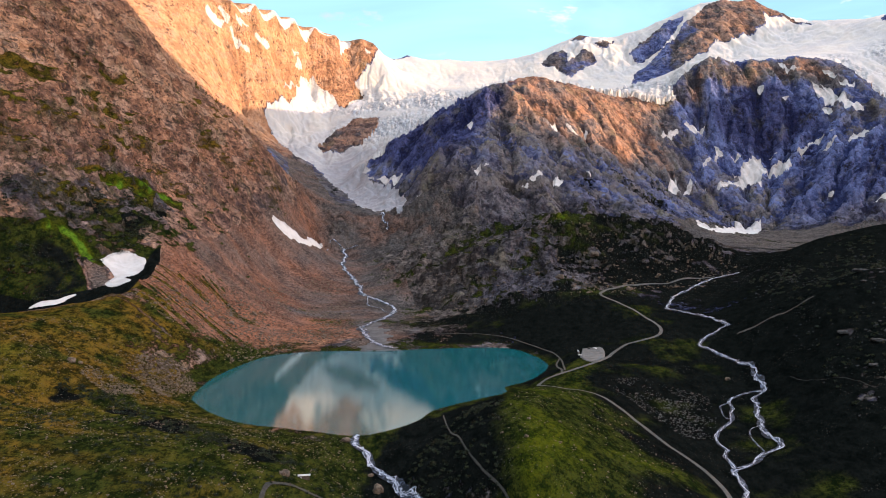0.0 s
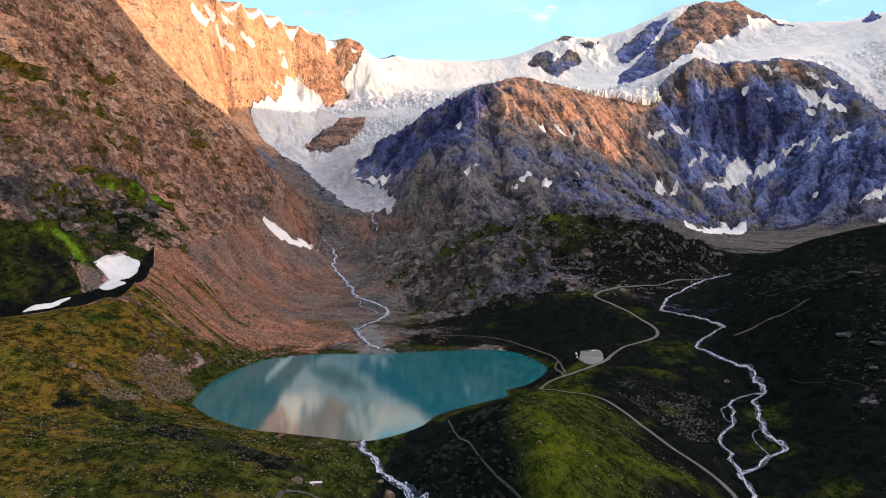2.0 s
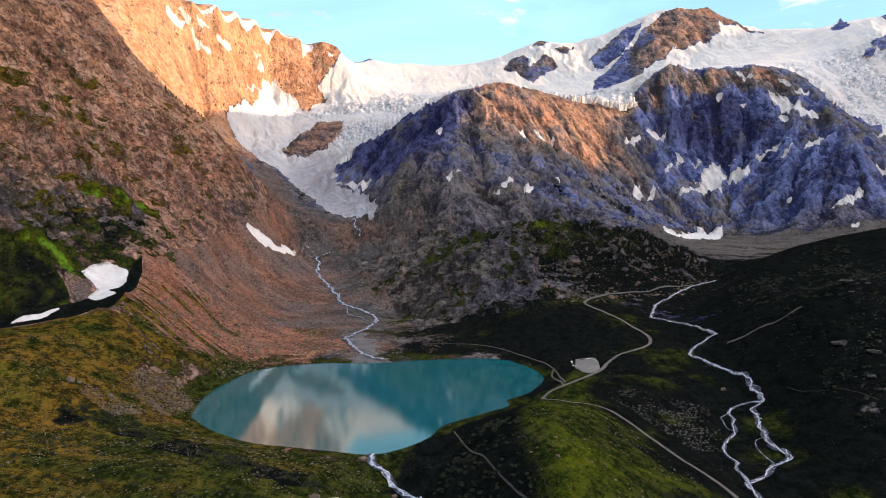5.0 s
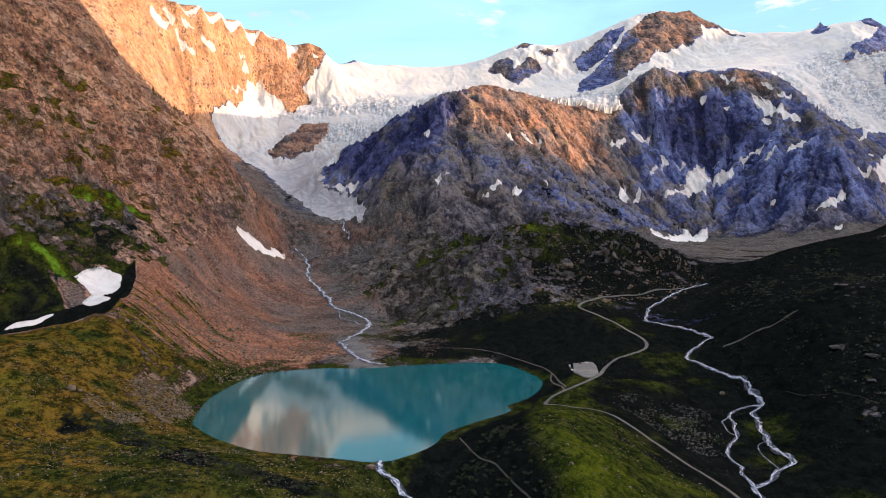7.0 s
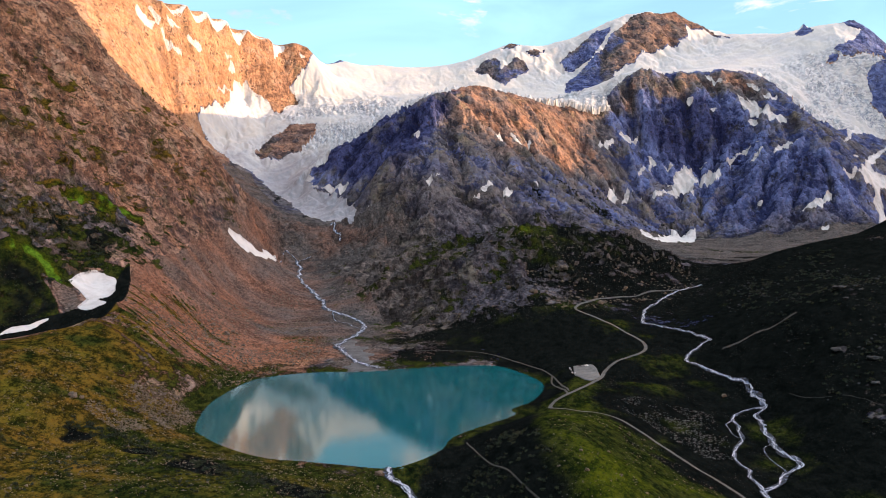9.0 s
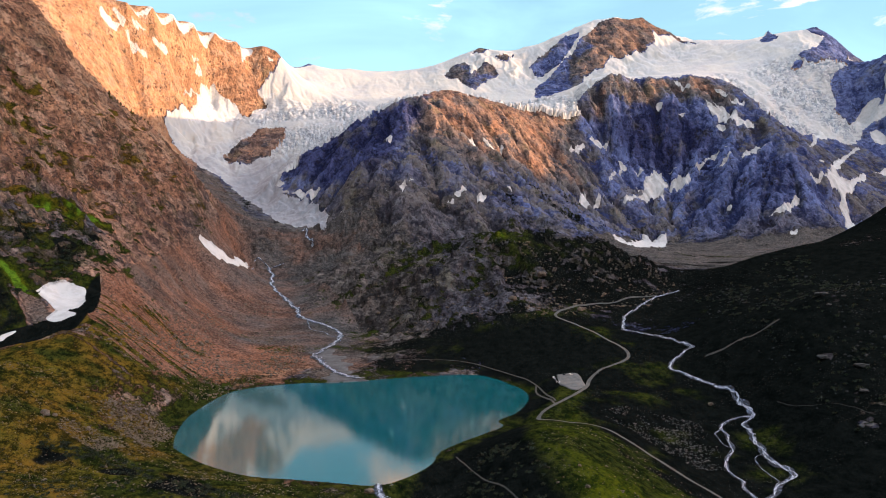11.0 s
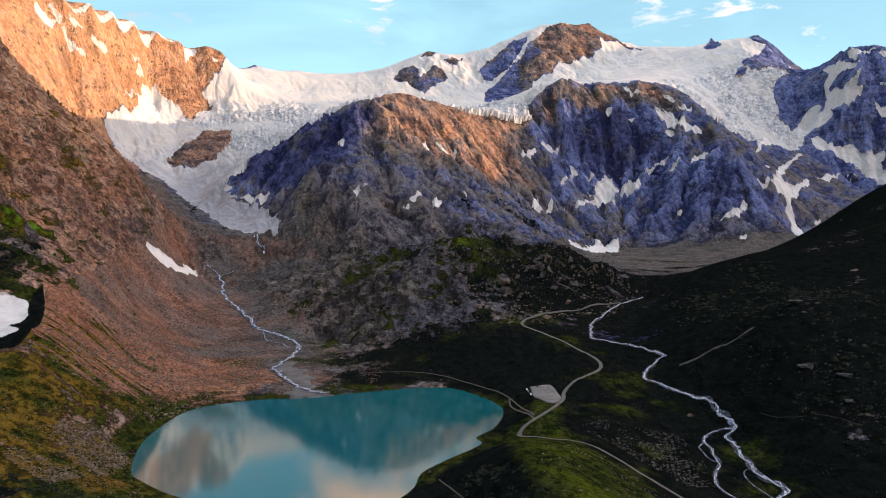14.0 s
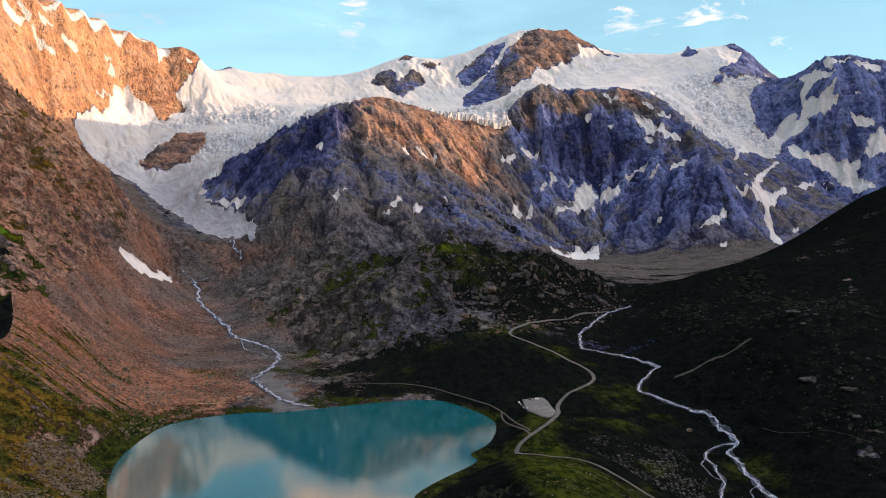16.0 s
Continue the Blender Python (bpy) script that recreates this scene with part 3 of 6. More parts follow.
def washed(x, y, gx, gy, scale, octaves, seed=0, gain=.5):
    """Ribs and gullies that run down the slope gx, gy and branch from octave to octave, about -1 to 1."""
    x, y, gx, gy = (np.asarray(c, np.float32) for c in (x, y, gx, gy))
    gx, gy = gx.copy(), gy.copy()
    out, a = np.zeros_like(x), np.float32(1)
    for k in range(octaves):
        fall = np.sqrt(gx * gx + gy * gy) + np.float32(1e-4)
        px, py = -gy / fall, gx / fall
        u, v = x / np.float32(scale), y / np.float32(scale)
        i, j = np.floor(u).astype(np.int32), np.floor(v).astype(np.int32)
        c, s, total = np.zeros_like(x), np.zeros_like(x), np.full_like(x, 1e-6)
        for di in (-1, 0, 1):
            for dj in (-1, 0, 1):
                h = (i + di) * 374761393 + (j + dj) * 668265263 + (seed + k) * 144665
                h = (h ^ (h >> 13)) * 1274126177
                h = h ^ (h >> 16)
                vx = u - (i + di) - (np.float32(.3) + (h & 255).astype(np.float32) * np.float32(.4 / 255))
                vy = v - (j + dj) - (np.float32(.3) + (h >> 8 & 255).astype(np.float32) * np.float32(.4 / 255))
                w = np.maximum(1 - (vx * vx + vy * vy) * np.float32(1 / 1.44), 0) ** 2
                turn = (vx * px + vy * py) * np.float32(8.2) + (h >> 16 & 255).astype(np.float32) * np.float32(.012)
                c += w * np.cos(turn)
                s += w * np.sin(turn)
                total += w
        c, s = c / total, s / total
        big = np.maximum(np.sqrt(c * c + s * s), np.float32(.45))
        c, s = c / big, s / big
        out += a * c
        push = -s * a * np.float32(8.2 / scale * 9)
        gx, gy = gx + push * px, gy + push * py
        scale, a = scale / 2.05, a * np.float32(gain)
    return out


def inside(x, y, ring):
    """Which plan points lie within a ring of plan points."""
    hit = np.zeros(np.shape(x), bool)
    for (ax, ay), (bx, by) in zip(ring, list(ring[1:]) + [ring[0]]):
        cross = (ay > y) != (by > y)
        hit ^= cross & (x < (bx - ax) * (y - ay) / ((by - ay) or 1e-9) + ax)
    return hit


def line_distance(x, y, line):
    """Distance of plan points from a polyline."""
    best = np.full(np.shape(x), 1e9)
    for a, b in zip(np.array(line)[:-1], np.array(line)[1:]):
        ab = b - a
        t = np.clip(((x - a[0]) * ab[0] + (y - a[1]) * ab[1]) / (ab @ ab + 1e-9), 0, 1)
        best = np.minimum(best, (x - a[0] - t * ab[0]) ** 2 + (y - a[1] - t * ab[1]) ** 2)
    return np.sqrt(best)


def within(x, y, ring, soft):
    """1 well inside a ring, 0 well outside, with a blurred edge."""
    ring = np.array(ring, float)
    out = np.zeros_like(x)
    near = (x > ring[:, 0].min() - soft) & (x < ring[:, 0].max() + soft) & (y > ring[:, 1].min() - soft) & (y < ring[:, 1].max() + soft)
    if near.any():
        closed = [tuple(q) for q in ring]
        d = line_distance(x[near], y[near], closed + closed[:1])
        out[near] = np.clip(.5 + np.where(inside(x[near], y[near], closed), d, -d) / soft, 0, 1)
    return out


# bare ice-worn bedrock from the glacier's tongue to the rocky hill
HUMMOCKS = [(-330, 2330), (-250, 1900), (-70, 1560), (0, 1400), (180, 1310), (400, 1330), (540, 1470), (560, 1600), (480, 1800), (520, 2120), (300, 2140), (60, 2080), (-160, 2220)]
RIVER = [(224, 560), (224, 602), (228, 618), (233, 645), (236, 662), (253, 674), (267, 687), (279, 692), (287, 699), (290, 715), (286, 735), (293, 759), (303, 792), (314, 832), (319, 839), (329, 845), (333, 863), (337, 887), (343, 921), (338, 940), (334, 967), (326, 1004), (319, 1024), (322, 1040), (335, 1054), (350, 1067), (365, 1080), (372, 1078), (370, 1096), (365, 1149), (351, 1195), (340, 1212), (331, 1226), (351, 1280), (368, 1317), (387, 1337), (420, 1370), (447, 1396), (505, 1420)]
RIVER_ARM = [(236, 662), (236, 679), (236, 689), (245, 704), (241, 715), (242, 732), (254, 754), (269, 776), (277, 791), (286, 815), (291, 839), (301, 853), (320, 856), (328, 846)]
OUTLET = [(-74, 703), (-71, 680), (-61, 655), (-45, 623), (-33, 599), (-20, 575), (-8, 545)]
GORGE_STREAM = [(-229, 1923), (-222, 1882), (-218, 1816), (-208, 1759), (-192, 1727), (-176, 1669), (-161, 1620), (-152, 1570), (-141, 1563), (-126, 1538), (-107, 1514), (-88, 1488), (-85, 1439), (-100, 1366), (-118, 1317), (-127, 1285), (-115, 1227), (-104, 1186), (-87, 1145), (-70, 1119)]
ROAD = [(205, 560), (212, 590), (213, 620), (211, 640), (204, 665), (190, 690), (180, 722), (170, 755), (158, 785), (140, 806), (118, 820), (101, 831), (97, 842), (106, 862), (131, 893), (164, 930), (188, 966), (206, 1010), (230, 1036), (265, 1062), (285, 1086), (291, 1125), (279, 1202), (262, 1255), (246, 1290), (252, 1310), (273, 1335), (325, 1375), (395, 1396), (461, 1411)]
SHORE_LINE = smooth_line(SHORE + SHORE[:1], 12)


def heights(x, y, ribs=False):
    """The land's height with all its relief, and the fields that it is covered by."""
    x, y = np.ravel(np.asarray(x, float)), np.ravel(np.asarray(y, float))
    z, rough, grass, warm, gx, gy = broad(x, y)
    rough = np.clip(rough, 0, 1)
    r = np.hypot(x, y)
    fall = np.hypot(gx, gy)
    rib = np.zeros(len(x))
    for k, (size, tall, gain, seed, way) in enumerate(((150, 10.5, .6, 400, y > 1850), (46, .45, .6, 430, y <= 1900))):
        here = way & (rough > .04)
        if here.any():
            wx, wy = x[here] + (34 - 12 * k) * fbm(x[here], y[here], 130 - 60 * k, 4, 40), y[here] + (34 - 12 * k) * fbm(x[here], y[here], 130 - 60 * k, 4, 50)
            cut = washed(wx, wy, gx[here], gy[here], size, 6 - 3 * k, seed, gain)
            share = np.clip((y[here] - 1850) / 50, 0, 1) if k == 0 else np.clip((1900 - y[here]) / 50, 0, 1)
            amount = np.clip(rough[here] * 1.5, 0, 1) * np.clip(fall[here] / .55, .12, 1.15) * share
            z[here] += tall * cut * amount
            if k == 0:
                rib[here] = cut * amount
    hummock = within(x, y, HUMMOCKS, 160) * np.clip(rough * 1.6, .3, 1)
    some = hummock > .01
    for line in (ROAD, RIVER):
        hummock[some] *= np.clip(line_distance(x[some], y[some], line) / 70 - .15, 0, 1)
    some = hummock > .01
    if some.any():
        wx, wy = x[some] + 9 * fbm(x[some], y[some], 50, 3, 41), y[some] + 9 * fbm(x[some], y[some], 50, 3, 51)
        z[some] += hummock[some] * (13 * (ridged(wx * .8, wy * .5, 95, 6, 3, .56) - .8) + 3.5 * (ridged(wx, wy * .6, 30, 4, 27, .6) - .8))
    soft = 1.6 * fbm(x, y, 46, 6, 9, .58)
    z = z + soft * (.35 + rough)
    # lake basin and its banks
    near = (x > -420) & (x < 280) & (y > 560) & (y < 1290)
    if near.any():
        d = line_distance(x[near], y[near], SHORE_LINE)
        wet = inside(x[near], y[near], [tuple(p) for p in SHORE_LINE])
        k = np.clip(d / 40, 0, 1)
        bank = np.where(wet, -np.minimum(d * .35, 9) - .05, np.minimum(.25 + d * .16, 1.5) + (z[near] - 1.2) * k * k * (3 - 2 * k))
        outlet = line_distance(x[near], y[near], [(-74, 698), (-60, 660), (-45, 615)]) < 16
        z[near] = np.where(wet | ~outlet, bank, np.minimum(bank, z[near]))
    return (z, rough, grass, warm, rib) if ribs else (z, rough, grass, warm)

# ---------------------------------------------------------------- land in one sheet, split by landform
ICE_FIELD = [(-261, 3585), (-160, 3720), (-78, 3800), (68, 3900), (218, 3950), (320, 4000), (300, 4700), (2300, 4700), (2200, 4180), (2080, 3900),
             (2150, 3640), (2215, 3540), (2235, 3470), (2125, 3358), (2018, 3312), (1967, 3194), (2033, 3096), (1919, 2992), (1737, 2984),
             (1540, 2900), (1517, 3072), (1500, 3180), (1276, 3170), (1038, 3150), (930, 3110), (836, 3058), (800, 3000), (680, 2975), (555, 2945)]
ICE_TONGUE = [(-261, 3585), (555, 2945), (420, 2800), (310, 2710), (190, 2600), (89, 2604), (0, 2620), (-70, 2630), (-170, 2640), (-244, 2544),
              (-197, 2465), (-139, 2361), (-111, 2233), (-98, 2200), (-103, 2104), (-117, 2088), (-135, 2129), (-174, 2185), (-221, 2240), (-252, 2359), (-288, 2462), (-336, 2571), (-391, 2719), (-433, 2788),
              (-500, 2830), (-578, 2916), (-611, 2975), (-637, 2996), (-596, 3107), (-496, 3246), (-381, 3222), (-309, 3306), (-349, 3322), (-272, 3408)]
ICE_HOLES = [
    [(-419, 2914), (-446, 2926), (-415, 3000), (-370, 3072), (-337, 3120), (-282, 3138), (-239, 3123), (-233, 3030), (-255, 2977), (-283, 2930), (-325, 2905), (-384, 2893)],
    [(842, 3809), (889, 3854), (973, 3910), (1047, 3968), (1139, 3990), (1123, 3942), (1060, 3876), (972, 3768), (904, 3764), (853, 3769)],
    [(812, 3577), (883, 3691), (954, 3753), (1042, 3821), (1112, 3909), (1188, 3965), (1279, 4056), (1349, 4085), (1511, 4133), (1548, 4132), (1680, 4172), (1768, 4037), (1732, 4045), (1635, 4073), (1534, 4038), (1528, 3982), (1446, 3902), (1399, 3873), (1292, 3783), (1220, 3778), (1160, 3690), (1098, 3666), (1046, 3629), (880, 3330), (810, 3330), (775, 3460)],
    [(423, 3702), (469, 3785), (537, 3809), (554, 3768), (546, 3687), (588, 3748), (621, 3784), (675, 3791), (674, 3710), (634, 3664), (588, 3627), (541, 3553), (512, 3612), (474, 3671)],
    [(693, 3861), (751, 3893), (792, 3916), (752, 3841), (711, 3835)],
    [(582, 3912), (648, 4000), (689, 3977), (646, 3899)],
    [(1920, 3719), (2077, 3928), (2078, 3891), (1983, 3661), (1938, 3664)],
    [(2120, 3646), (2203, 3718), (2221, 3674), (2183, 3608), (2141, 3608)],
    [(1947, 3441), (1996, 3452), (2072, 3503), (2138, 3567), (2200, 3616), (2227, 3601), (2223, 3563), (2239, 3538), (2152, 3376), (2102, 3374), (2067, 3386), (2033, 3389), (2003, 3374), (1972, 3391)],
    [(1885, 3385), (1932, 3425), (1948, 3397), (1921, 3364)],
]
FORMS = [
    ("peak", [(780, 3100), (830, 3400), (800, 3900), (1100, 4300), (1700, 4300), (1700, 3950), (1100, 3500)], "snowy peak of red-brown and grey rock", "mountain"),
    ("rock_wall", [(-1900, 2400), (-560, 2700), (-420, 2860), (-230, 2960), (-200, 3650), (-600, 4000), (-1900, 4000)], "orange sunlit rock wall with steep snow gullies", "cliff"),
    ("brown_hill", [(-300, 2480), (-190, 2140), (0, 2030), (250, 1980), (480, 2120), (700, 2480), (790, 2720), (820, 3020), (560, 2990), (300, 2760), (180, 2650), (-60, 2680), (-220, 2660)], "brown rock hill between two glacier arms", "hill"),
    ("snow_patched_mountain", [(820, 3100), (790, 2760), (900, 2620), (1150, 2430), (1400, 2380), (1640, 2460), (1720, 2600), (1580, 2900), (1560, 3200), (1300, 3230), (1000, 3200)], "dark blue-grey rock mountain with many snow patches", "mountain"),
    ("western_massif", [(1720, 2440), (3900, 2200), (3900, 3800), (2200, 3800), (1930, 3300), (1900, 2980), (1640, 2850)], "dark rock massif streaked with snow beside a glacier", "mountain"),
    ("rocky_hill", [(-80, 1500), (0, 1370), (200, 1290), (400, 1310), (560, 1460), (570, 1560), (480, 1760), (250, 1800), (0, 1790), (-120, 1730)], "low hill of bare grey rock slabs and turf", "hill"),
    ("dark_mountainside", [(290, 450), (335, 700), (345, 850), (385, 1000), (420, 1150), (500, 1410), (620, 1500), (900, 1660), (1100, 1800), (2600, 1800), (2600, 200)], "dark shaded grassy slope with grey outcrops", "mountainside"),
    ("mountainside", [(-2000, 560), (-700, 795), (-490, 925), (-405, 1040), (-398, 1212), (-345, 1260), (-300, 1420), (-270, 1600), (-265, 1880), (-290, 2010), (-500, 2200), (-2000, 2400)], "steep reddish-brown rocky mountainside with patches of turf", "mountainside"),
]
# old snow lying in hollows, each as a ring in plan
SNOW_PATCHES = []


def snow_patch(label, *ring):
    SNOW_PATCHES.append((label, ring))


def snow_streak(label, width, *line):
    p = smooth_line(line, 12)
    d = np.gradient(p, axis=0)
    side = np.stack([d[:, 1], -d[:, 0]], 1) / np.linalg.norm(d, axis=1)[:, None] * width * np.sin(np.linspace(.25, 2.9, len(p)))[:, None]
    SNOW_PATCHES.append((label, [tuple(q) for q in np.vstack([p + side, (p - side)[::-1]])]))


ROCK_SNOW = "white old snow patch on dark rock"
snow_patch("narrow white snow band on dark rock", (103, 2104), (126, 2101), (160, 2096), (189, 2091), (211, 2095), (217, 2086), (189, 2091), (157, 2096), (120, 2102))
snow_patch(ROCK_SNOW, (220, 2126), (236, 2139), (254, 2168), (256, 2151), (235, 2115), (222, 2117))
snow_patch("small white snow patch on grey slabs", (282, 2154), (308, 2173), (309, 2156), (284, 2129))
snow_patch("small white snow patch on grey slabs", (78, 2115), (96, 2129), (97, 2104), (84, 2106))
snow_patch("small white snow patch on grey slabs", (104, 2127), (117, 2142), (120, 2141), (110, 2127))
snow_patch("small white snow patch on grey slabs", (35, 2112), (47, 2111), (59, 2109), (43, 2111))
snow_patch("long thin snow band below a dark flank", (-94, 2200), (-71, 2119), (-51, 2118), (-32, 2117), (-9, 2116), (-32, 2117), (-51, 2118), (-76, 2136))
snow_patch("old snow along the ice tongue", (-201, 2481), (-168, 2457), (-141, 2409), (-114, 2409), (-122, 2377), (-146, 2393), (-190, 2465))
snow_patch("old snow along the ice tongue", (-256, 2575), (-229, 2544), (-216, 2528), (-241, 2536))
snow_patch("old snow along the ice tongue", (-259, 2543), (-220, 2504), (-202, 2473), (-243, 2520))
snow_patch(ROCK_SNOW, (72, 2406), (81, 2388), (86, 2381), (72, 2351))
snow_patch("thin snow streak on reddish rock", (307, 2427), (331, 2487), (332, 2408), (323, 2418))
snow_patch("thin snow streak on reddish rock", (361, 2497), (374, 2495), (398, 2467), (381, 2471))
snow_patch("thin snow streak on reddish rock", (412, 2520), (429, 2532), (436, 2523), (417, 2511))
snow_patch(ROCK_SNOW, (385, 2269), (394, 2267), (401, 2257), (391, 2260))
snow_patch("white snow at the edge of reddish slabs", (842, 2939), (882, 2959), (925, 2970), (916, 2958), (869, 2924), (844, 2931))
snow_patch(ROCK_SNOW, (729, 2830), (800, 2906), (817, 2908), (759, 2845))
snow_patch("large branching white snow patch on dark rock", (975, 2838), (999, 2819), (1007, 2841), (1054, 2864), (1065, 2875), (1087, 2875), (1089, 2866), (1110, 2830), (1153, 2844), (1163, 2795), (1133, 2775), (1105, 2797), (1072, 2795), (1038, 2741), (1019, 2793), (979, 2758), (897, 2723), (900, 2740), (968, 2772), (986, 2790))
snow_patch(ROCK_SNOW, (942, 2916), (964, 2891), (980, 2877), (1022, 2876), (1013, 2864), (971, 2881), (947, 2882), (935, 2870), (867, 2794), (887, 2829), (932, 2879))
snow_patch(ROCK_SNOW, (709, 2640), (750, 2702), (735, 2614), (790, 2704), (819, 2702), (859, 2738), (794, 2686), (730, 2616), (677, 2524))
snow_patch("white old snow at the foot of a mountain", (673, 2208), (694, 2199), (714, 2191), (897, 2565), (920, 2564), (965, 2579), (972, 2548), (833, 2277), (706, 2097), (674, 2077), (651, 2095))
snow_patch("thin snow streak on dark rock", (1187, 2817), (1229, 2831), (1274, 2833), (1277, 2814), (1238, 2827), (1194, 2805))
snow_patch("thin snow streak on dark rock", (1253, 2756), (1277, 2769), (1311, 2776), (1280, 2759), (1256, 2746))
snow_patch(ROCK_SNOW, (1326, 2751), (1354, 2770), (1391, 2766), (1402, 2722), (1368, 2745), (1336, 2745))
snow_patch(ROCK_SNOW, (1113, 2889), (1138, 2868), (1151, 2854), (1129, 2873))
snow_patch("long thin snow streak on dark rock", (1269, 2474), (1302, 2472), (1356, 2495), (1406, 2520), (1384, 2496), (1307, 2441), (1279, 2467))
snow_patch("white snow lying in steep slabs", (1314, 3008), (1337, 2981), (1359, 2955), (1366, 2899), (1346, 2929), (1318, 2942), (1312, 2968))
snow_patch("white snow lying in steep slabs", (1342, 3004), (1368, 2973), (1392, 2910), (1431, 2848), (1394, 2851), (1360, 2893), (1353, 2966))
snow_patch(ROCK_SNOW, (1397, 2983), (1427, 2975), (1463, 2984), (1428, 2951), (1404, 2963))
snow_patch("sunlit snow beside a rock tower", (1235, 3123), (1257, 3104), (1272, 3073), (1297, 3055), (1271, 3060), (1242, 3089))
snow_patch(ROCK_SNOW, (1375, 3060), (1398, 3031), (1404, 3003), (1382, 3023))
snow_patch(ROCK_SNOW, (1303, 2900), (1343, 2924), (1337, 2883), (1316, 2894))
snow_patch("small white snow patch on dark rock", (1131, 3036), (1149, 3035), (1149, 3011), (1133, 3020))
snow_patch("small white snow patch on dark rock", (1203, 2998), (1230, 2993), (1219, 2983))
snow_patch("small white snow patch on dark rock", (1192, 2592), (1210, 2592), (1205, 2576), (1191, 2583))
snow_patch("small white snow patch on dark rock", (1272, 2348), (1297, 2351), (1279, 2324), (1265, 2333))
snow_patch("large branching snow gully on dark rock", (1488, 2598), (1513, 2592), (1575, 2636), (1707, 2795), (1835, 2908), (1910, 2971), (1919, 2965), (1813, 2876), (1717, 2779), (1648, 2692), (1668, 2688), (1710, 2698), (1822, 2794), (1800, 2751), (1713, 2676), (1630, 2608), (1605, 2578), (1607, 2556), (1586, 2481), (1483, 2358), (1563, 2518), (1561, 2540), (1594, 2595), (1573, 2600), (1521, 2587), (1480, 2575))
snow_patch("small snow patch at the foot of a massif", (1668, 2541), (1710, 2559), (1658, 2518))
snow_patch("broad white snowfield below a dark massif", (2021, 3043), (2047, 3043), (2054, 3000), (2073, 2957), (2101, 2953), (2130, 2931), (2140, 2894), (2162, 2875), (2192, 2850), (2182, 2829), (2164, 2825), (2164, 2742), (2161, 2724), (2126, 2755), (2115, 2816), (2110, 2871), (2088, 2908), (2068, 2933), (2040, 2963), (2007, 3006))
snow_patch("thin snow streak below a dark massif", (1870, 2807), (1953, 2864), (2021, 2871), (2094, 2884), (2115, 2868), (2070, 2884), (1959, 2840), (1885, 2806))
snow_patch("thin snow streak below a dark massif", (2029, 2856), (2085, 2872), (2096, 2863), (2073, 2872))
snow_patch("branching snow patch on grey slabs", (1705, 2972), (1752, 2988), (1799, 3032), (1811, 3016), (1799, 2978), (1744, 2957), (1653, 2838), (1595, 2771), (1726, 2959))
snow_patch("broad white snowfield below a dark massif", (2235, 2850), (2239, 2865), (2264, 2862), (2304, 2838), (2297, 2795), (2271, 2800), (2222, 2811), (2215, 2850))
snow_patch("steep snow gully on a dark massif", (2189, 3215), (2213, 3182), (2218, 3118), (2235, 3044), (2216, 3064), (2187, 3112), (2167, 3123), (2156, 3126), (2167, 3067), (2187, 3009), (2210, 2991), (2195, 2988), (2157, 3002), (2130, 3035), (2124, 3071), (2114, 3043), (2084, 3059), (2056, 3073), (2098, 3095), (2123, 3101), (2144, 3127), (2164, 3165), (2187, 3171))
snow_patch("steep snow fan on a dark massif", (2045, 3168), (2086, 3171), (2107, 3162), (2119, 3114), (2100, 3112), (2115, 3080), (2063, 3076), (2024, 3079), (1982, 3062), (1999, 3126))
snow_patch("narrow snow couloir on a dark massif", (2164, 3060), (2184, 3029), (2218, 3012), (2246, 3020), (2189, 3007))
snow_patch("steep snow patch on a dark massif", (2224, 2948), (2253, 2926), (2279, 2895), (2283, 2872), (2251, 2892), (2230, 2927))
snow_patch("snow cap on a dark massif", (2243, 3130), (2251, 3110), (2314, 3070), (2336, 3043), (2290, 3073), (2242, 3064), (2235, 3109))
snow_patch("snow cap on a dark massif", (2309, 3040), (2342, 3038), (2424, 3036), (2419, 3002), (2373, 3009), (2330, 3023))
snow_patch("steep snow gully in a sunlit wall", (-835, 3009), (-816, 3011), (-795, 3022), (-779, 3036), (-787, 3020), (-810, 2979), (-832, 2967))
snow_patch("steep snow gully in a sunlit wall", (-810, 3041), (-790, 3035), (-774, 3036), (-764, 3046), (-781, 3044), (-799, 3050))
snow_patch("steep snow gully in a sunlit wall", (-767, 3036), (-743, 3045), (-719, 3046), (-700, 3061), (-707, 3045), (-734, 3036), (-758, 3034))
snow_patch("steep snow gully in a sunlit wall", (-750, 3059), (-732, 3075), (-708, 3092), (-714, 3084), (-733, 3062), (-746, 3056))
snow_patch("steep snow gully in a sunlit wall", (-692, 3097), (-671, 3113), (-644, 3147), (-651, 3123), (-673, 3100))
snow_patch("short snow gully in a sunlit wall", (-577, 3231), (-556, 3259), (-556, 3254), (-570, 3235))
snow_patch("short snow gully in a sunlit wall", (-567, 3224), (-551, 3257), (-544, 3255), (-555, 3229))
snow_patch("short snow gully in a sunlit wall", (-731, 3093), (-704, 3121), (-709, 3115), (-726, 3096))
snow_patch("short snow gully in a dark red buttress", (-417, 3398), (-399, 3448), (-371, 3427), (-393, 3399), (-405, 3370), (-412, 3381))
snow_patch("short snow gully in a dark red buttress", (-314, 3411), (-290, 3414), (-294, 3408), (-307, 3399))
snow_patch("sunlit snow below a rock wall", (-611, 3147), (-573, 3185), (-545, 3201), (-546, 3227), (-518, 3287), (-485, 3277), (-481, 3272), (-435, 3270), (-409, 3244), (-393, 3209), (-454, 3204), (-530, 3148), (-574, 3077), (-595, 3079), (-559, 3163), (-553, 3193), (-581, 3171))
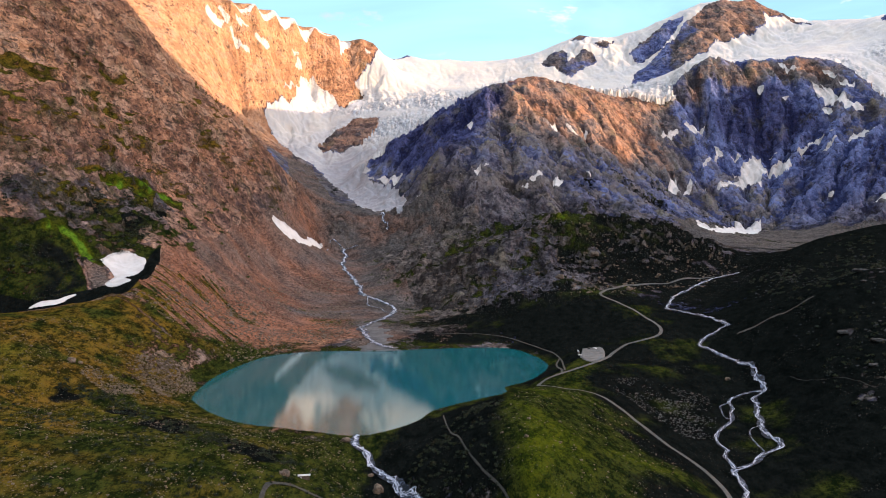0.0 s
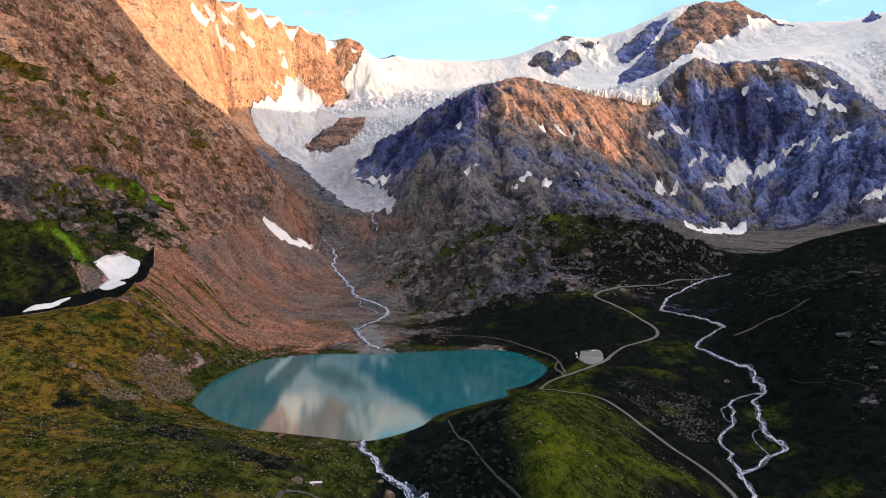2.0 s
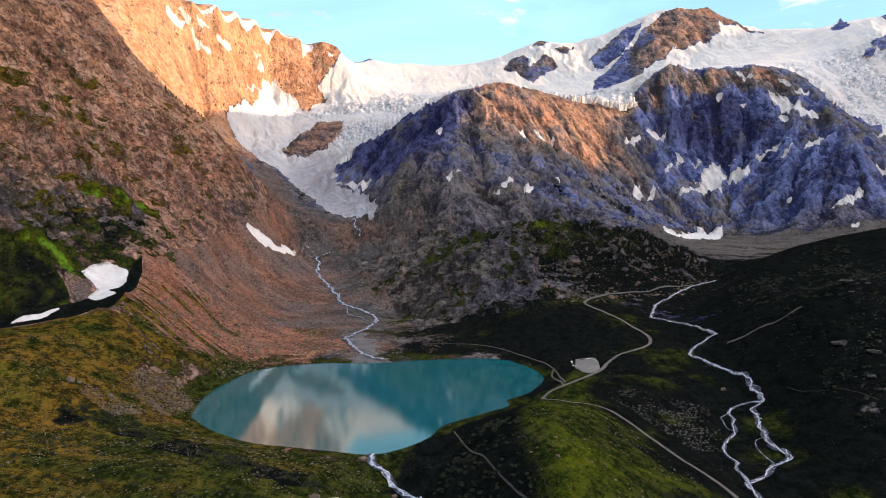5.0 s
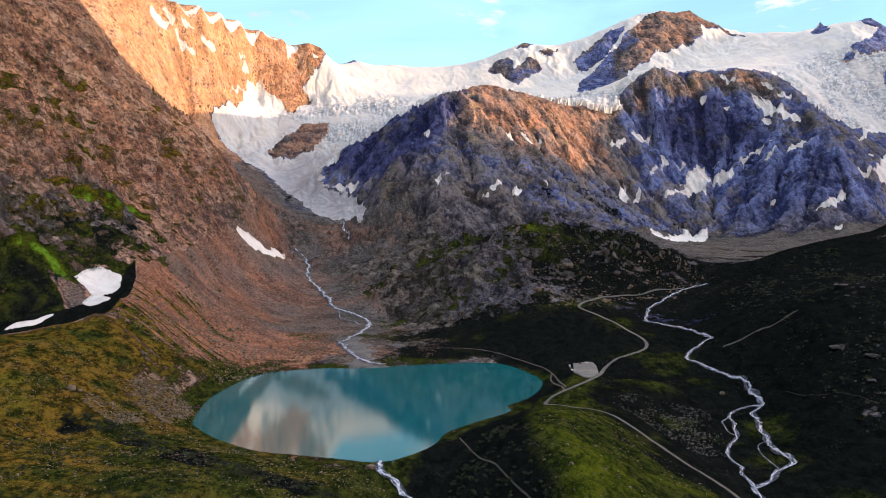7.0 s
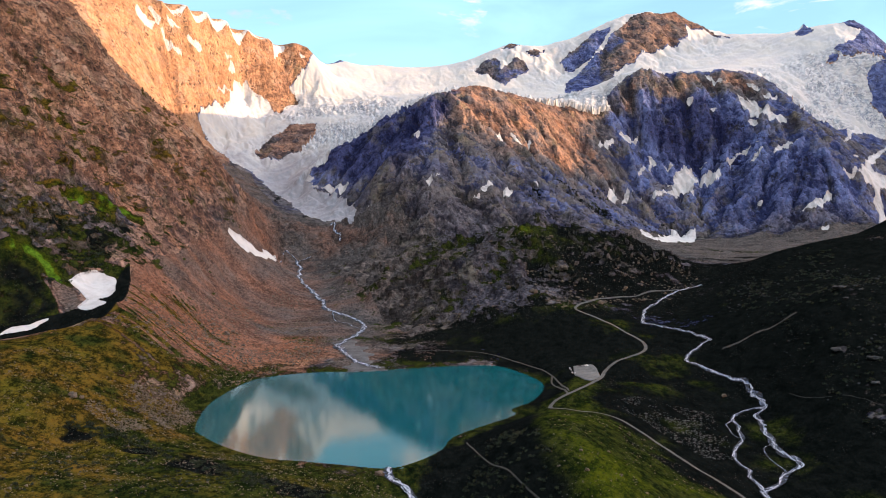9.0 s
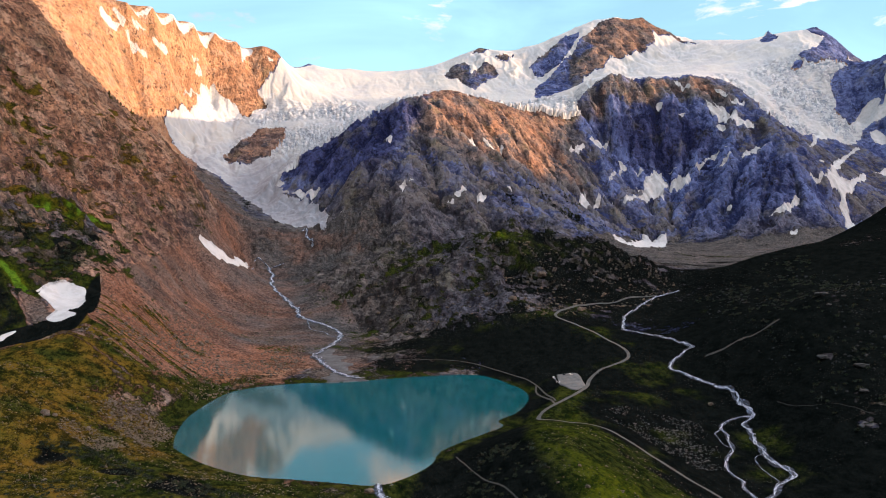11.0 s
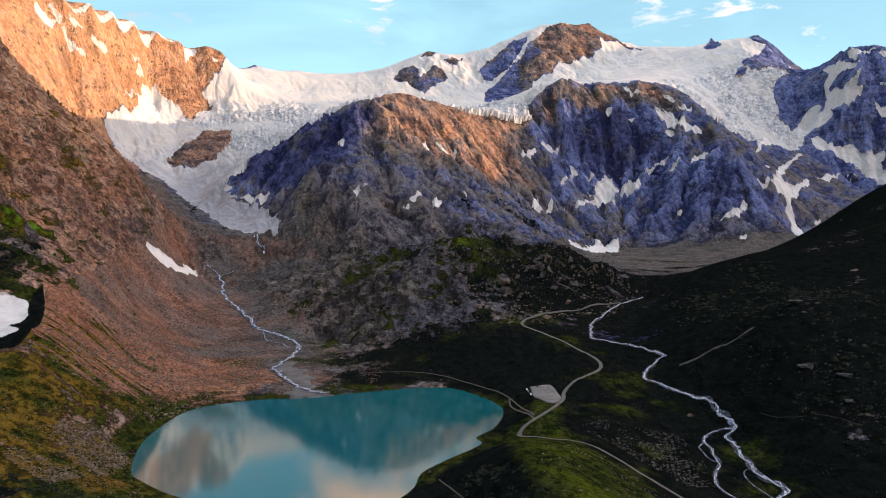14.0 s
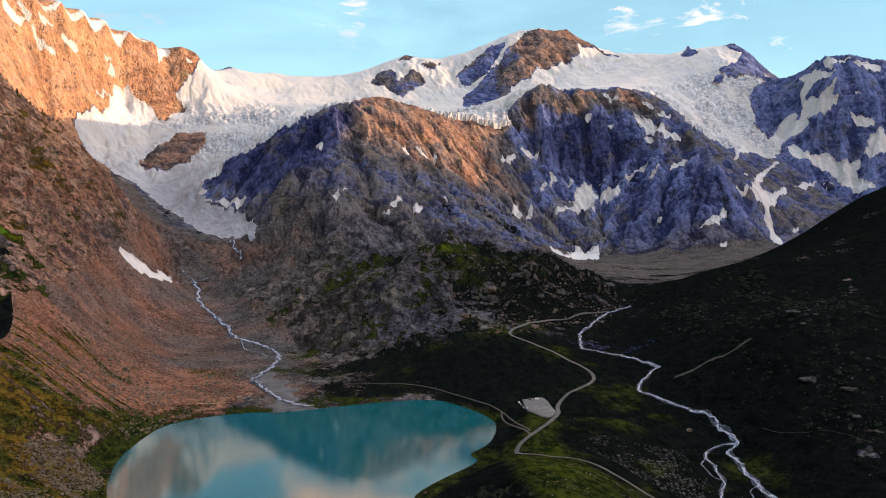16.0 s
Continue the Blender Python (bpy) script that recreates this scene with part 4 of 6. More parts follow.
snow_patch("sunlit snow below a dark red buttress", (-346, 3320), (-299, 3336), (-268, 3338), (-297, 3316), (-334, 3315))
snow_patch("sunlit snow below a dark red buttress", (-365, 3248), (-327, 3280), (-295, 3258), (-312, 3221), (-345, 3188), (-362, 3195))
snow_patch("dirty white snow on red scree", (-354, 1716), (-340, 1734), (-318, 1759), (-295, 1784), (-278, 1905), (-270, 1833), (-289, 1760), (-310, 1727), (-329, 1718))
snow_streak("snow rim along the top of a sunlit wall", 10, (-764, 3068), (-695, 3148), (-636, 3218), (-574, 3288), (-506, 3348), (-433, 3398))
snow_patch("white snow lying in the trough of a moraine", (-473, 1152), (-468, 1180), (-453, 1195), (-433, 1193), (-424, 1188), (-415, 1156), (-415, 1122), (-426, 1117), (-412, 1097), (-420, 1085), (-433, 1079), (-445, 1092), (-441, 1111), (-442, 1120), (-459, 1140))
snow_patch("thin snow strip in the trough of a moraine", (-511, 1015), (-498, 1031), (-484, 1038), (-472, 1053), (-465, 1056), (-472, 1043), (-480, 1030))

CENTRE = (-80.0, 50.0)
AZ0, AZ1, R0, R1 = -34.0, 48.0, 260.0, 4880.0


def coloured_mesh(name, verts, faces, cover, material, smooth=True, tone=None, rib=None):
    me = bpy.data.meshes.new(name)
    me.vertices.add(len(verts))
    me.vertices.foreach_set("co", np.asarray(verts, np.float32).ravel())
    k = faces.shape[1]
    me.loops.add(faces.size)
    me.loops.foreach_set("vertex_index", faces.astype(np.int32).ravel())
    me.polygons.add(len(faces))
    me.polygons.foreach_set("loop_start", np.arange(0, faces.size, k, dtype=np.int32))
    me.polygons.foreach_set("loop_total", np.full(len(faces), k, np.int32))
    me.update(calc_edges=True)
    if smooth:
        me.polygons.foreach_set("use_smooth", np.ones(len(faces), bool))
    if cover is not None:
        a = me.attributes.new("cover", "FLOAT_COLOR", "POINT")
        a.data.foreach_set("color", np.asarray(cover, np.float32).ravel())
    if tone is not None:
        a = me.attributes.new("tone", "FLOAT_COLOR", "POINT")
        a.data.foreach_set("color", np.asarray(tone, np.float32).ravel())
    if rib is not None:
        a = me.attributes.new("rib", "FLOAT_COLOR", "POINT")
        a.data.foreach_set("color", np.asarray(rib, np.float32).ravel())
    me.materials.append(material)
    return me


# inner wall of the moraine's trough, coloured dark for its shade
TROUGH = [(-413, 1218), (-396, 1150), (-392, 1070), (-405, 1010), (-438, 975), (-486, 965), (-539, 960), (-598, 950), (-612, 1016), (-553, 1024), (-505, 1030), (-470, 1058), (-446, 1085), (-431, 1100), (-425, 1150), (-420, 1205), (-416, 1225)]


GREEN_LEDGES = [
    [(-538, 1144), (-528, 1165), (-466, 1154), (-470, 1135), (-489, 1137), (-509, 1129)],
    [(-551, 1033), (-540, 1039), (-500, 1021), (-518, 1021), (-545, 1026)],
    [(-525, 1131), (-509, 1138), (-473, 1098), (-467, 1064), (-488, 1055), (-499, 1097)],
    [(-669, 1275), (-656, 1318), (-627, 1369), (-616, 1367), (-630, 1299), (-660, 1256)],
    [(-626, 1523), (-582, 1595), (-579, 1572), (-599, 1530)],
    [(-599, 1249), (-586, 1333), (-579, 1475), (-576, 1468), (-581, 1302), (-593, 1235)],
    [(-548, 1303), (-532, 1353), (-521, 1358), (-529, 1321), (-542, 1298)],
]
BARE_MORAINE = [(-410, 1219), (-381, 1235), (-340, 1235), (-260, 1141), (-277, 1053), (-326, 1053), (-363, 1078), (-411, 1062), (-395, 1120), (-405, 1194)]


def tones(x, y, z):
    """Lush turf, ochre turf, dark heath with painted shade, and stony ground, 0 to 1 at each place."""
    n, m = fbm(x, y, 90, 4, 110), fbm(x, y, 40, 4, 120)
    u, v = x + 14 * n, y + 14 * m
    lush = 1.2 * within(u, v, [(-537, 1262), (-517, 1284), (-492, 1310), (-462, 1385), (-448, 1440), (-476, 1420), (-505, 1365), (-530, 1310)], 26) * np.clip(.9 + .7 * m, 0, 1)
    lush += .9 * within(u, v, [(-534, 1128), (-513, 1136), (-472, 1140), (-476, 1150), (-496, 1158), (-522, 1162)], 18)
    for ring in GREEN_LEDGES:
        lush += .42 * within(u, v, ring, 16) * np.clip(.75 + .9 * m, 0, 1)
    # hill turf, its lit side painted brighter and fading away from the crest
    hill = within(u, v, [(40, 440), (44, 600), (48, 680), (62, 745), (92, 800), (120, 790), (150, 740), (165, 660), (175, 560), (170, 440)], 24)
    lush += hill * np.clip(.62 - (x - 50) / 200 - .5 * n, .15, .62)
    lush += .55 * within(u, v, [(92, 805), (118, 838), (128, 860), (150, 850), (140, 815)], 16)
    lush += .6 * np.clip(1.4 - np.hypot(u - 222, (v - 1630) * .8) / 24, 0, 1)
    lush += .38 * within(u, v, [(230, 1650), (330, 1630), (450, 1570), (400, 1490), (280, 1530), (220, 1590)], 50)
    lush += .8 * np.clip((-x - 400) / 60, 0, 1) * np.clip((760 - y) / 120, 0, 1)
    ochre = 1.1 * np.clip((-x - 255) / 70, 0, 1) * np.clip((1320 - y) / 150, 0, 1) * (z < 160) + .45 * np.clip(.5 - (x + 100) / 60, 0, 1) * np.clip((930 - y) / 60, 0, 1)
    ochre *= np.clip(.68 + .9 * m, .15, 1.2)
    ochre *= 1 - within(u, v, [(-900, 1000), (-505, 1005), (-440, 1050), (-410, 1215), (-415, 1340), (-900, 1340)], 30)
    ochre = np.maximum(ochre, .75 * within(x, y, FORMS[7][1], 60) * np.clip((z - 170) / 60, 0, 1))
    # slope and floor beyond the lake: the valley's shade put into the cover's colour
    heath_shade = np.clip((x - 225) / 120, 0, 1) * np.clip((1900 - y) / 150, 0, 1)
    heath_shade = np.maximum(heath_shade, .62 * np.clip((x - 100) / 70, 0, 1) * (y < 1500))
    heath_shade = np.maximum(heath_shade, .9 * within(u, v, [(30, 800), (100, 850), (150, 950), (190, 1000), (270, 1080), (270, 1200), (230, 1290), (60, 1300), (60, 1150), (130, 1080), (125, 1000)], 80))
    # flank towards the outlet, with its shade put into the colour
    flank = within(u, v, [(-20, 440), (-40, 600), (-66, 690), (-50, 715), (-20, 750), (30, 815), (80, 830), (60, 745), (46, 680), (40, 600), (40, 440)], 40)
    heath_shade = np.maximum(heath_shade, flank)
    # the trough's shade is put into the colour as dark cover
    heath_shade = np.maximum(heath_shade, 1.2 * within(x, y, TROUGH, 6))
    heath_shade = np.maximum(heath_shade, np.clip(.5 + .9 * m, 0, .8) * np.clip(1.8 - line_distance(u, v, [(-333, 735), (-294, 733), (-241, 695), (-191, 640), (-161, 615), (-132, 609), (-111, 595)]) / 16, 0, 1) * (y < 900))
    heath_shade = np.maximum(heath_shade, .5 * np.clip((175 - z) / 40, 0, 1) * within(u, v, [(-900, 900), (-505, 1010), (-460, 1070), (-485, 1118), (-540, 1122), (-620, 1100), (-900, 1150)], 24))
    heath_shade = np.maximum(heath_shade, np.clip(.2 + 1.5 * m, 0, .7) * np.clip((235 - z) / 50, 0, 1) * within(u, v, [(-560, 1150), (-440, 1190), (-420, 1240), (-430, 1380), (-480, 1380), (-600, 1250)], 40))
    heath_shade = np.maximum(heath_shade, (.35 + .15 * (x > 190)) * within(u, v, [(-80, 1480), (0, 1370), (200, 1290), (400, 1310), (560, 1460), (570, 1560), (480, 1760), (250, 1800), (0, 1790), (-120, 1730)], 40))
    heath_shade = np.maximum(heath_shade, .45 * within(u, v, [(-262, 1040), (-200, 1105), (60, 1150), (90, 1280), (0, 1400), (-60, 1370), (-140, 1240), (-250, 1130)], 60))
    heath_shade = np.maximum(heath_shade, .6 * np.clip((y - 1900) / 200, 0, 1))
    heath_shade = np.clip(heath_shade + .35 * n * (heath_shade > 0), 0, 1)
    heath_shade = np.maximum(heath_shade, .6 * within(u, v, [(-60, 1150), (120, 1140), (280, 1240), (230, 1310), (20, 1400), (-60, 1370)], 50))
    stony = np.clip(.5 + .7 * m, 0, 1) * (y < 1100) + .8 * within(x, y, [(500, 1800), (600, 2180), (900, 2520), (1560, 2430), (1750, 2400), (1300, 1900), (900, 1650), (620, 1540)], 90) + within(x, y, [(-330, 1250), (620, 1250), (620, 2000), (300, 2120), (-330, 2350)], 140) * (y > 1150)
    return np.stack([np.clip(lush, 0, 1), np.clip(ochre, 0, 1), heath_shade, stony], 1)


# faces turned from the sun, their shade put into the rock's colour as blue-black
SHADED_FACES = [
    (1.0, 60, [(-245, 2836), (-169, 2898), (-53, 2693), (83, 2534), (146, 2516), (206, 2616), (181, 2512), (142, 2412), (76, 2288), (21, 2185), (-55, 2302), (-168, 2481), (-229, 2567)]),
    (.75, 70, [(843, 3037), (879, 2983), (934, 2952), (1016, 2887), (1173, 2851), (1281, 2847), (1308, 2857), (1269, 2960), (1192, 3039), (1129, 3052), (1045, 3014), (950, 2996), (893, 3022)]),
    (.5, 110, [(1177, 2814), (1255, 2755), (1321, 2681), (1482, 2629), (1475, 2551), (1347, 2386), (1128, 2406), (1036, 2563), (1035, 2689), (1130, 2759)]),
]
# hue of the rock by place: 0 blue-black (painted shade), .4 grey, .65 red-brown, 1 pale orange
ROCK_ZONES = [
    (.40, 80, [(290, 450), (335, 700), (345, 850), (385, 1000), (420, 1150), (500, 1410), (900, 1560), (2600, 1800), (2600, 200)]),
    (.60, 120, [(-2000, 560), (-490, 925), (-398, 1212), (-345, 1260), (-270, 1600), (-265, 1880), (-290, 2010), (-500, 2200), (-2000, 2400)]),
    (.42, 120, [(-330, 1900), (-200, 1300), (-150, 1120), (60, 1150), (80, 1500), (60, 2050), (-150, 2150)]),
    (1.0, 60, [(-300, 1130), (-262, 1200), (-200, 1330), (-150, 1330), (-150, 1230), (-200, 1140), (-262, 1070)]),
    (1.1, 90, [(-1900, 2300), (-600, 2750), (-520, 2950), (-400, 3200), (-440, 3500), (-600, 4000), (-1900, 4000)]),
    (.86, 50, [(-480, 3160), (-330, 3230), (-190, 3350), (-220, 3560), (-470, 3480)]),
    (.54, 60, [(-480, 2850), (-400, 3150), (-200, 3150), (-200, 2950), (-330, 2850)]),
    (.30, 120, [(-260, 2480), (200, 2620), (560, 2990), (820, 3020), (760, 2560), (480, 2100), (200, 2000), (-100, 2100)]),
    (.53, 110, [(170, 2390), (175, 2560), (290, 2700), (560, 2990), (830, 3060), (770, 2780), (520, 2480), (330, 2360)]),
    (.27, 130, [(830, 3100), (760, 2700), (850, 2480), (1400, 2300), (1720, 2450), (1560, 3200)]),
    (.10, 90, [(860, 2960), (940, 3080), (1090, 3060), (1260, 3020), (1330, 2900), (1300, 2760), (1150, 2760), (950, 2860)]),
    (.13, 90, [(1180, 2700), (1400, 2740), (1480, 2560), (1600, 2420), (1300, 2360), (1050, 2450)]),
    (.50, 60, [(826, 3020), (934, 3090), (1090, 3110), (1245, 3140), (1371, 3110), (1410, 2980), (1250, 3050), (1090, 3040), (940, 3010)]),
    # western massif, the haze of distance painted into its blue
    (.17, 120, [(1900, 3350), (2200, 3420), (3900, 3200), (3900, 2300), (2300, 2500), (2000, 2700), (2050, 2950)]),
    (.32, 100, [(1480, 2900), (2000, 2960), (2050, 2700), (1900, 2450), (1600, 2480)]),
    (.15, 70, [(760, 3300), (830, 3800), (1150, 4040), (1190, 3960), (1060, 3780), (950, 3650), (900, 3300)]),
    (.50, 60, [(1200, 4300), (1160, 3900), (980, 3640), (1100, 3600), (1900, 3990), (1900, 4300)]),
    (.16, 60, [(1850, 3350), (2250, 3350), (2250, 3960), (1850, 3960)]),
]


def covers(x, y, z, rough, grass, warm):
    """Turf, redness, snow and scree, 0 to 1 at each place."""
    n = fbm(x, y, 140, 5, 70)
    side = (x < -330) * (y > 1150) * (y < 2000)
    turf = grass - .25 * np.clip((z - 260) / 300, 0, 1) + .28 * n + side * (.10 + .35 * gnoise3(x / 60, y / 60, z / 22, 300) + .40 * gnoise3(x / 20, y / 20, z / 8, 301))
    stripes = within(x, y, [(-404, 1135), (-341, 1305), (-290, 1180), (-323, 976), (-390, 1000)], 30)
    turf += stripes * (.15 + .55 * gnoise((y + .35 * x) / 9, x / 90, 310))
    red = warm + .1 * fbm(x, y, 300, 3, 80)
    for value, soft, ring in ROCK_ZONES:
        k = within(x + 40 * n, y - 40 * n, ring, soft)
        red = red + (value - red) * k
    red += .22 * np.clip((z - 240) / 160, 0, 1) * within(x, y, FORMS[7][1], 80)
    cliff = within(x, y, [(-640, 1120), (-450, 1180), (-418, 1240), (-425, 1400), (-480, 1450), (-640, 1300)], 60) * np.clip((260 - z) / 60, 0, 1)
    turf += cliff * (-.02 + .5 * fbm(x, y + z, 34, 3, 320))
    turf += .55 * within(x, y, [(-900, 900), (-505, 1015), (-460, 1070), (-488, 1114), (-540, 1122), (-620, 1110), (-900, 1150)], 20) * (z < 180)
    for ring in GREEN_LEDGES:
        turf += .5 * within(x, y, ring, 16)
    turf += .5 * within(x, y, [(-534, 1128), (-513, 1136), (-472, 1140), (-476, 1150), (-496, 1158), (-522, 1162)], 18)
    turf += (.28 * np.clip((x - 120) / 120, 0, 1) - .18) * within(x, y, FORMS[5][1], 60)
    turf += .55 * within(x, y, FORMS[5][1], 60) * gnoise3(x / 20, y / 20, z / 14, 330)
    red -= .15 * within(x, y, [(-800, 1100), (-430, 1150), (-415, 1260), (-440, 1400), (-560, 1380), (-800, 1300)], 70) * np.clip((290 - z) / 70, 0, 1)
    # snow lies in the hollows of the high rock
    m = gnoise3(x / 70, y / 110, z / 34, 90) + .5 * gnoise3(x / 28, y / 45, z / 14, 91)
    snow = np.clip((m - .62 + .14 * np.clip((x - 1350) / 250, 0, 1)) * 2 + .2, 0, .75) * np.clip((z - 230) / 150, 0, 1) * (x > 650) * (y > 2300) * (y < 3300)
    for ring in ([(405, 875), (428, 847), (420, 818), (388, 812), (380, 840)], [(387, 780), (420, 749), (368, 690), (342, 710)], [(565, 1083), (562, 1040), (478, 932), (465, 952)], [(681, 1150), (722, 1139), (646, 1036), (600, 1036)]):
        turf -= within(x + 12 * n, y, ring, 26) * (.45 + .9 * gnoise3(x / 11, y / 11, z / 8, 340))
    scree = np.zeros_like(x)
    m2 = fbm(x, y, 28, 4, 95)
    fan = inside(x, y, [(-410, 1215), (-390, 1040), (-330, 1010), (-262, 1010), (-245, 1080), (-200, 1110), (40, 1150), (80, 1280), (-20, 1400), (-60, 1560), (-170, 1900), (-290, 2040), (-330, 1900), (-390, 1560)])
    scree[fan] = .75
    flank = within(x + 10 * n, y, BARE_MORAINE, 26) * np.clip(.85 - 2.4 * np.clip(gnoise((y + .35 * x) / 7, x / 80, 310), 0, 1), 0, 1)
    scree, turf, red = np.maximum(scree, .8 * flank), turf - .7 * flank, red + .12 * flank
    damp = within(x + 16 * n, y + 16 * m2, [(-60, 1135), (60, 1150), (90, 1280), (0, 1400), (-60, 1370), (-78, 1280), (-66, 1200)], 60)
    damp = np.maximum(damp, within(x + 16 * n, y + 16 * m2, [(-262, 1040), (-200, 1105), (-128, 1118), (-118, 1180), (-140, 1230), (-190, 1190), (-250, 1110)], 40))
    scree, turf, red = scree * (1 - .5 * damp), turf + .12 * damp, red
    cone = within(x, y, [(-512, 1150), (-486, 1154), (-462, 1140), (-442, 1100), (-450, 1070), (-478, 1112)], 16)
    scree, turf, red = np.maximum(scree, .9 * cone), turf - .8 * cone, red - .1 * cone
    flat = within(x + 30 * n, y, [(500, 1800), (600, 2180), (900, 2520), (1250, 2360), (1560, 2430), (1750, 2400), (1300, 1900), (900, 1650), (620, 1540)], 90)
    scree, turf = np.maximum(scree, .8 * flat), turf - .2 * flat
    gorge = inside(x, y, [(-330, 1890), (-60, 1850), (60, 2000), (-60, 2140), (-180, 2120), (-300, 2330), (-430, 2760), (-520, 2800), (-420, 2300)])
    scree[gorge] = .6
    # full dark cover, so that the wall's painted shade shows unbroken
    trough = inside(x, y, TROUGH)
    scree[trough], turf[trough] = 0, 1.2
    debris = within(x + 25 * n, y + 20 * m2, [(-336, 775), (-339, 850), (-317, 921), (-291, 936), (-266, 874), (-277, 802), (-301, 750)], 50) * np.clip(.75 + .8 * m2, 0, 1)
    scree = np.maximum(scree, .5 * debris)
    red = red - .1 * debris
    turf = turf - .15 * debris + .4 * np.clip(1.5 - line_distance(x, y, SHORE) / 30, 0, 1) * (x < -150) * (y < 1060)
    turf = turf + .35 * np.clip((x - 120) / 50, 0, 1) * np.clip((1180 - y) / 60, 0, 1)
    return np.stack([np.clip(turf, 0, 1), np.clip(red, -.3, 1.2), snow, scree], 1)


def sheet_plan():
    """Plan places of the sheet's grid: rays from the valley's mouth, closer together where the land rises steeply."""
    na, nr, coarse = 1160, 880, 260
    az = np.radians(np.linspace(AZ0, AZ1, na))
    some = az[::4]
    rad = R0 * (R1 / R0) ** np.linspace(0, 1, coarse)
    a, r = np.meshgrid(some, rad)
    z = broad(CENTRE[0] + r * np.sin(a), CENTRE[1] + r * np.cos(a))[0].reshape(r.shape)
    rise = np.diff(np.arctan2(z - 215, r), axis=0)
    want = np.where(rise > 0, rise, -.2 * rise) + .22 * np.diff(np.log(r), axis=0)
    for _ in range(3):
        want[:, 1:-1] = .25 * want[:, :-2] + .5 * want[:, 1:-1] + .25 * want[:, 2:]
    total = np.vstack([np.zeros(len(some)), np.cumsum(want, axis=0)])
    total /= total[-1]
    steps = np.linspace(0, 1, nr)
    log_r = np.stack([np.interp(steps, total[:, k], np.log(rad)) for k in range(len(some))], 1)
    full = np.stack([np.interp(az, some, row) for row in log_r])
    r = np.exp(full)
    return (CENTRE[0] + r * np.sin(az)).ravel(), (CENTRE[1] + r * np.cos(az)).ravel(), na, nr


def sheet_normals(v, na, nr):
    g = v.reshape(nr, na, 3)
    n = np.cross(np.gradient(g, axis=1), np.gradient(g, axis=0)).reshape(-1, 3)
    n *= np.sign(n[:, 2:3]) / np.maximum(np.linalg.norm(n, axis=1, keepdims=True), 1e-9)
    return n


def loose_pieces(cold, width):
    """Groups of grid faces of one patch that hang together, each with a number of its own; crumbs get none."""
    todo, out = set(np.flatnonzero(cold >= 0).tolist()), []
    while todo:
        first = min(todo)
        todo.remove(first)
        group, stack = [first], [first]
        while stack:
            i = stack.pop()
            for j in (i - 1, i + 1, i - width, i + width):
                if j in todo and cold[j] == cold[first]:
                    todo.remove(j)
                    group.append(j)
                    stack.append(j)
        out.append((np.array(group), -1 if len(group) < 14 else int(cold[first]) + 1000 * len(out)))
    return out


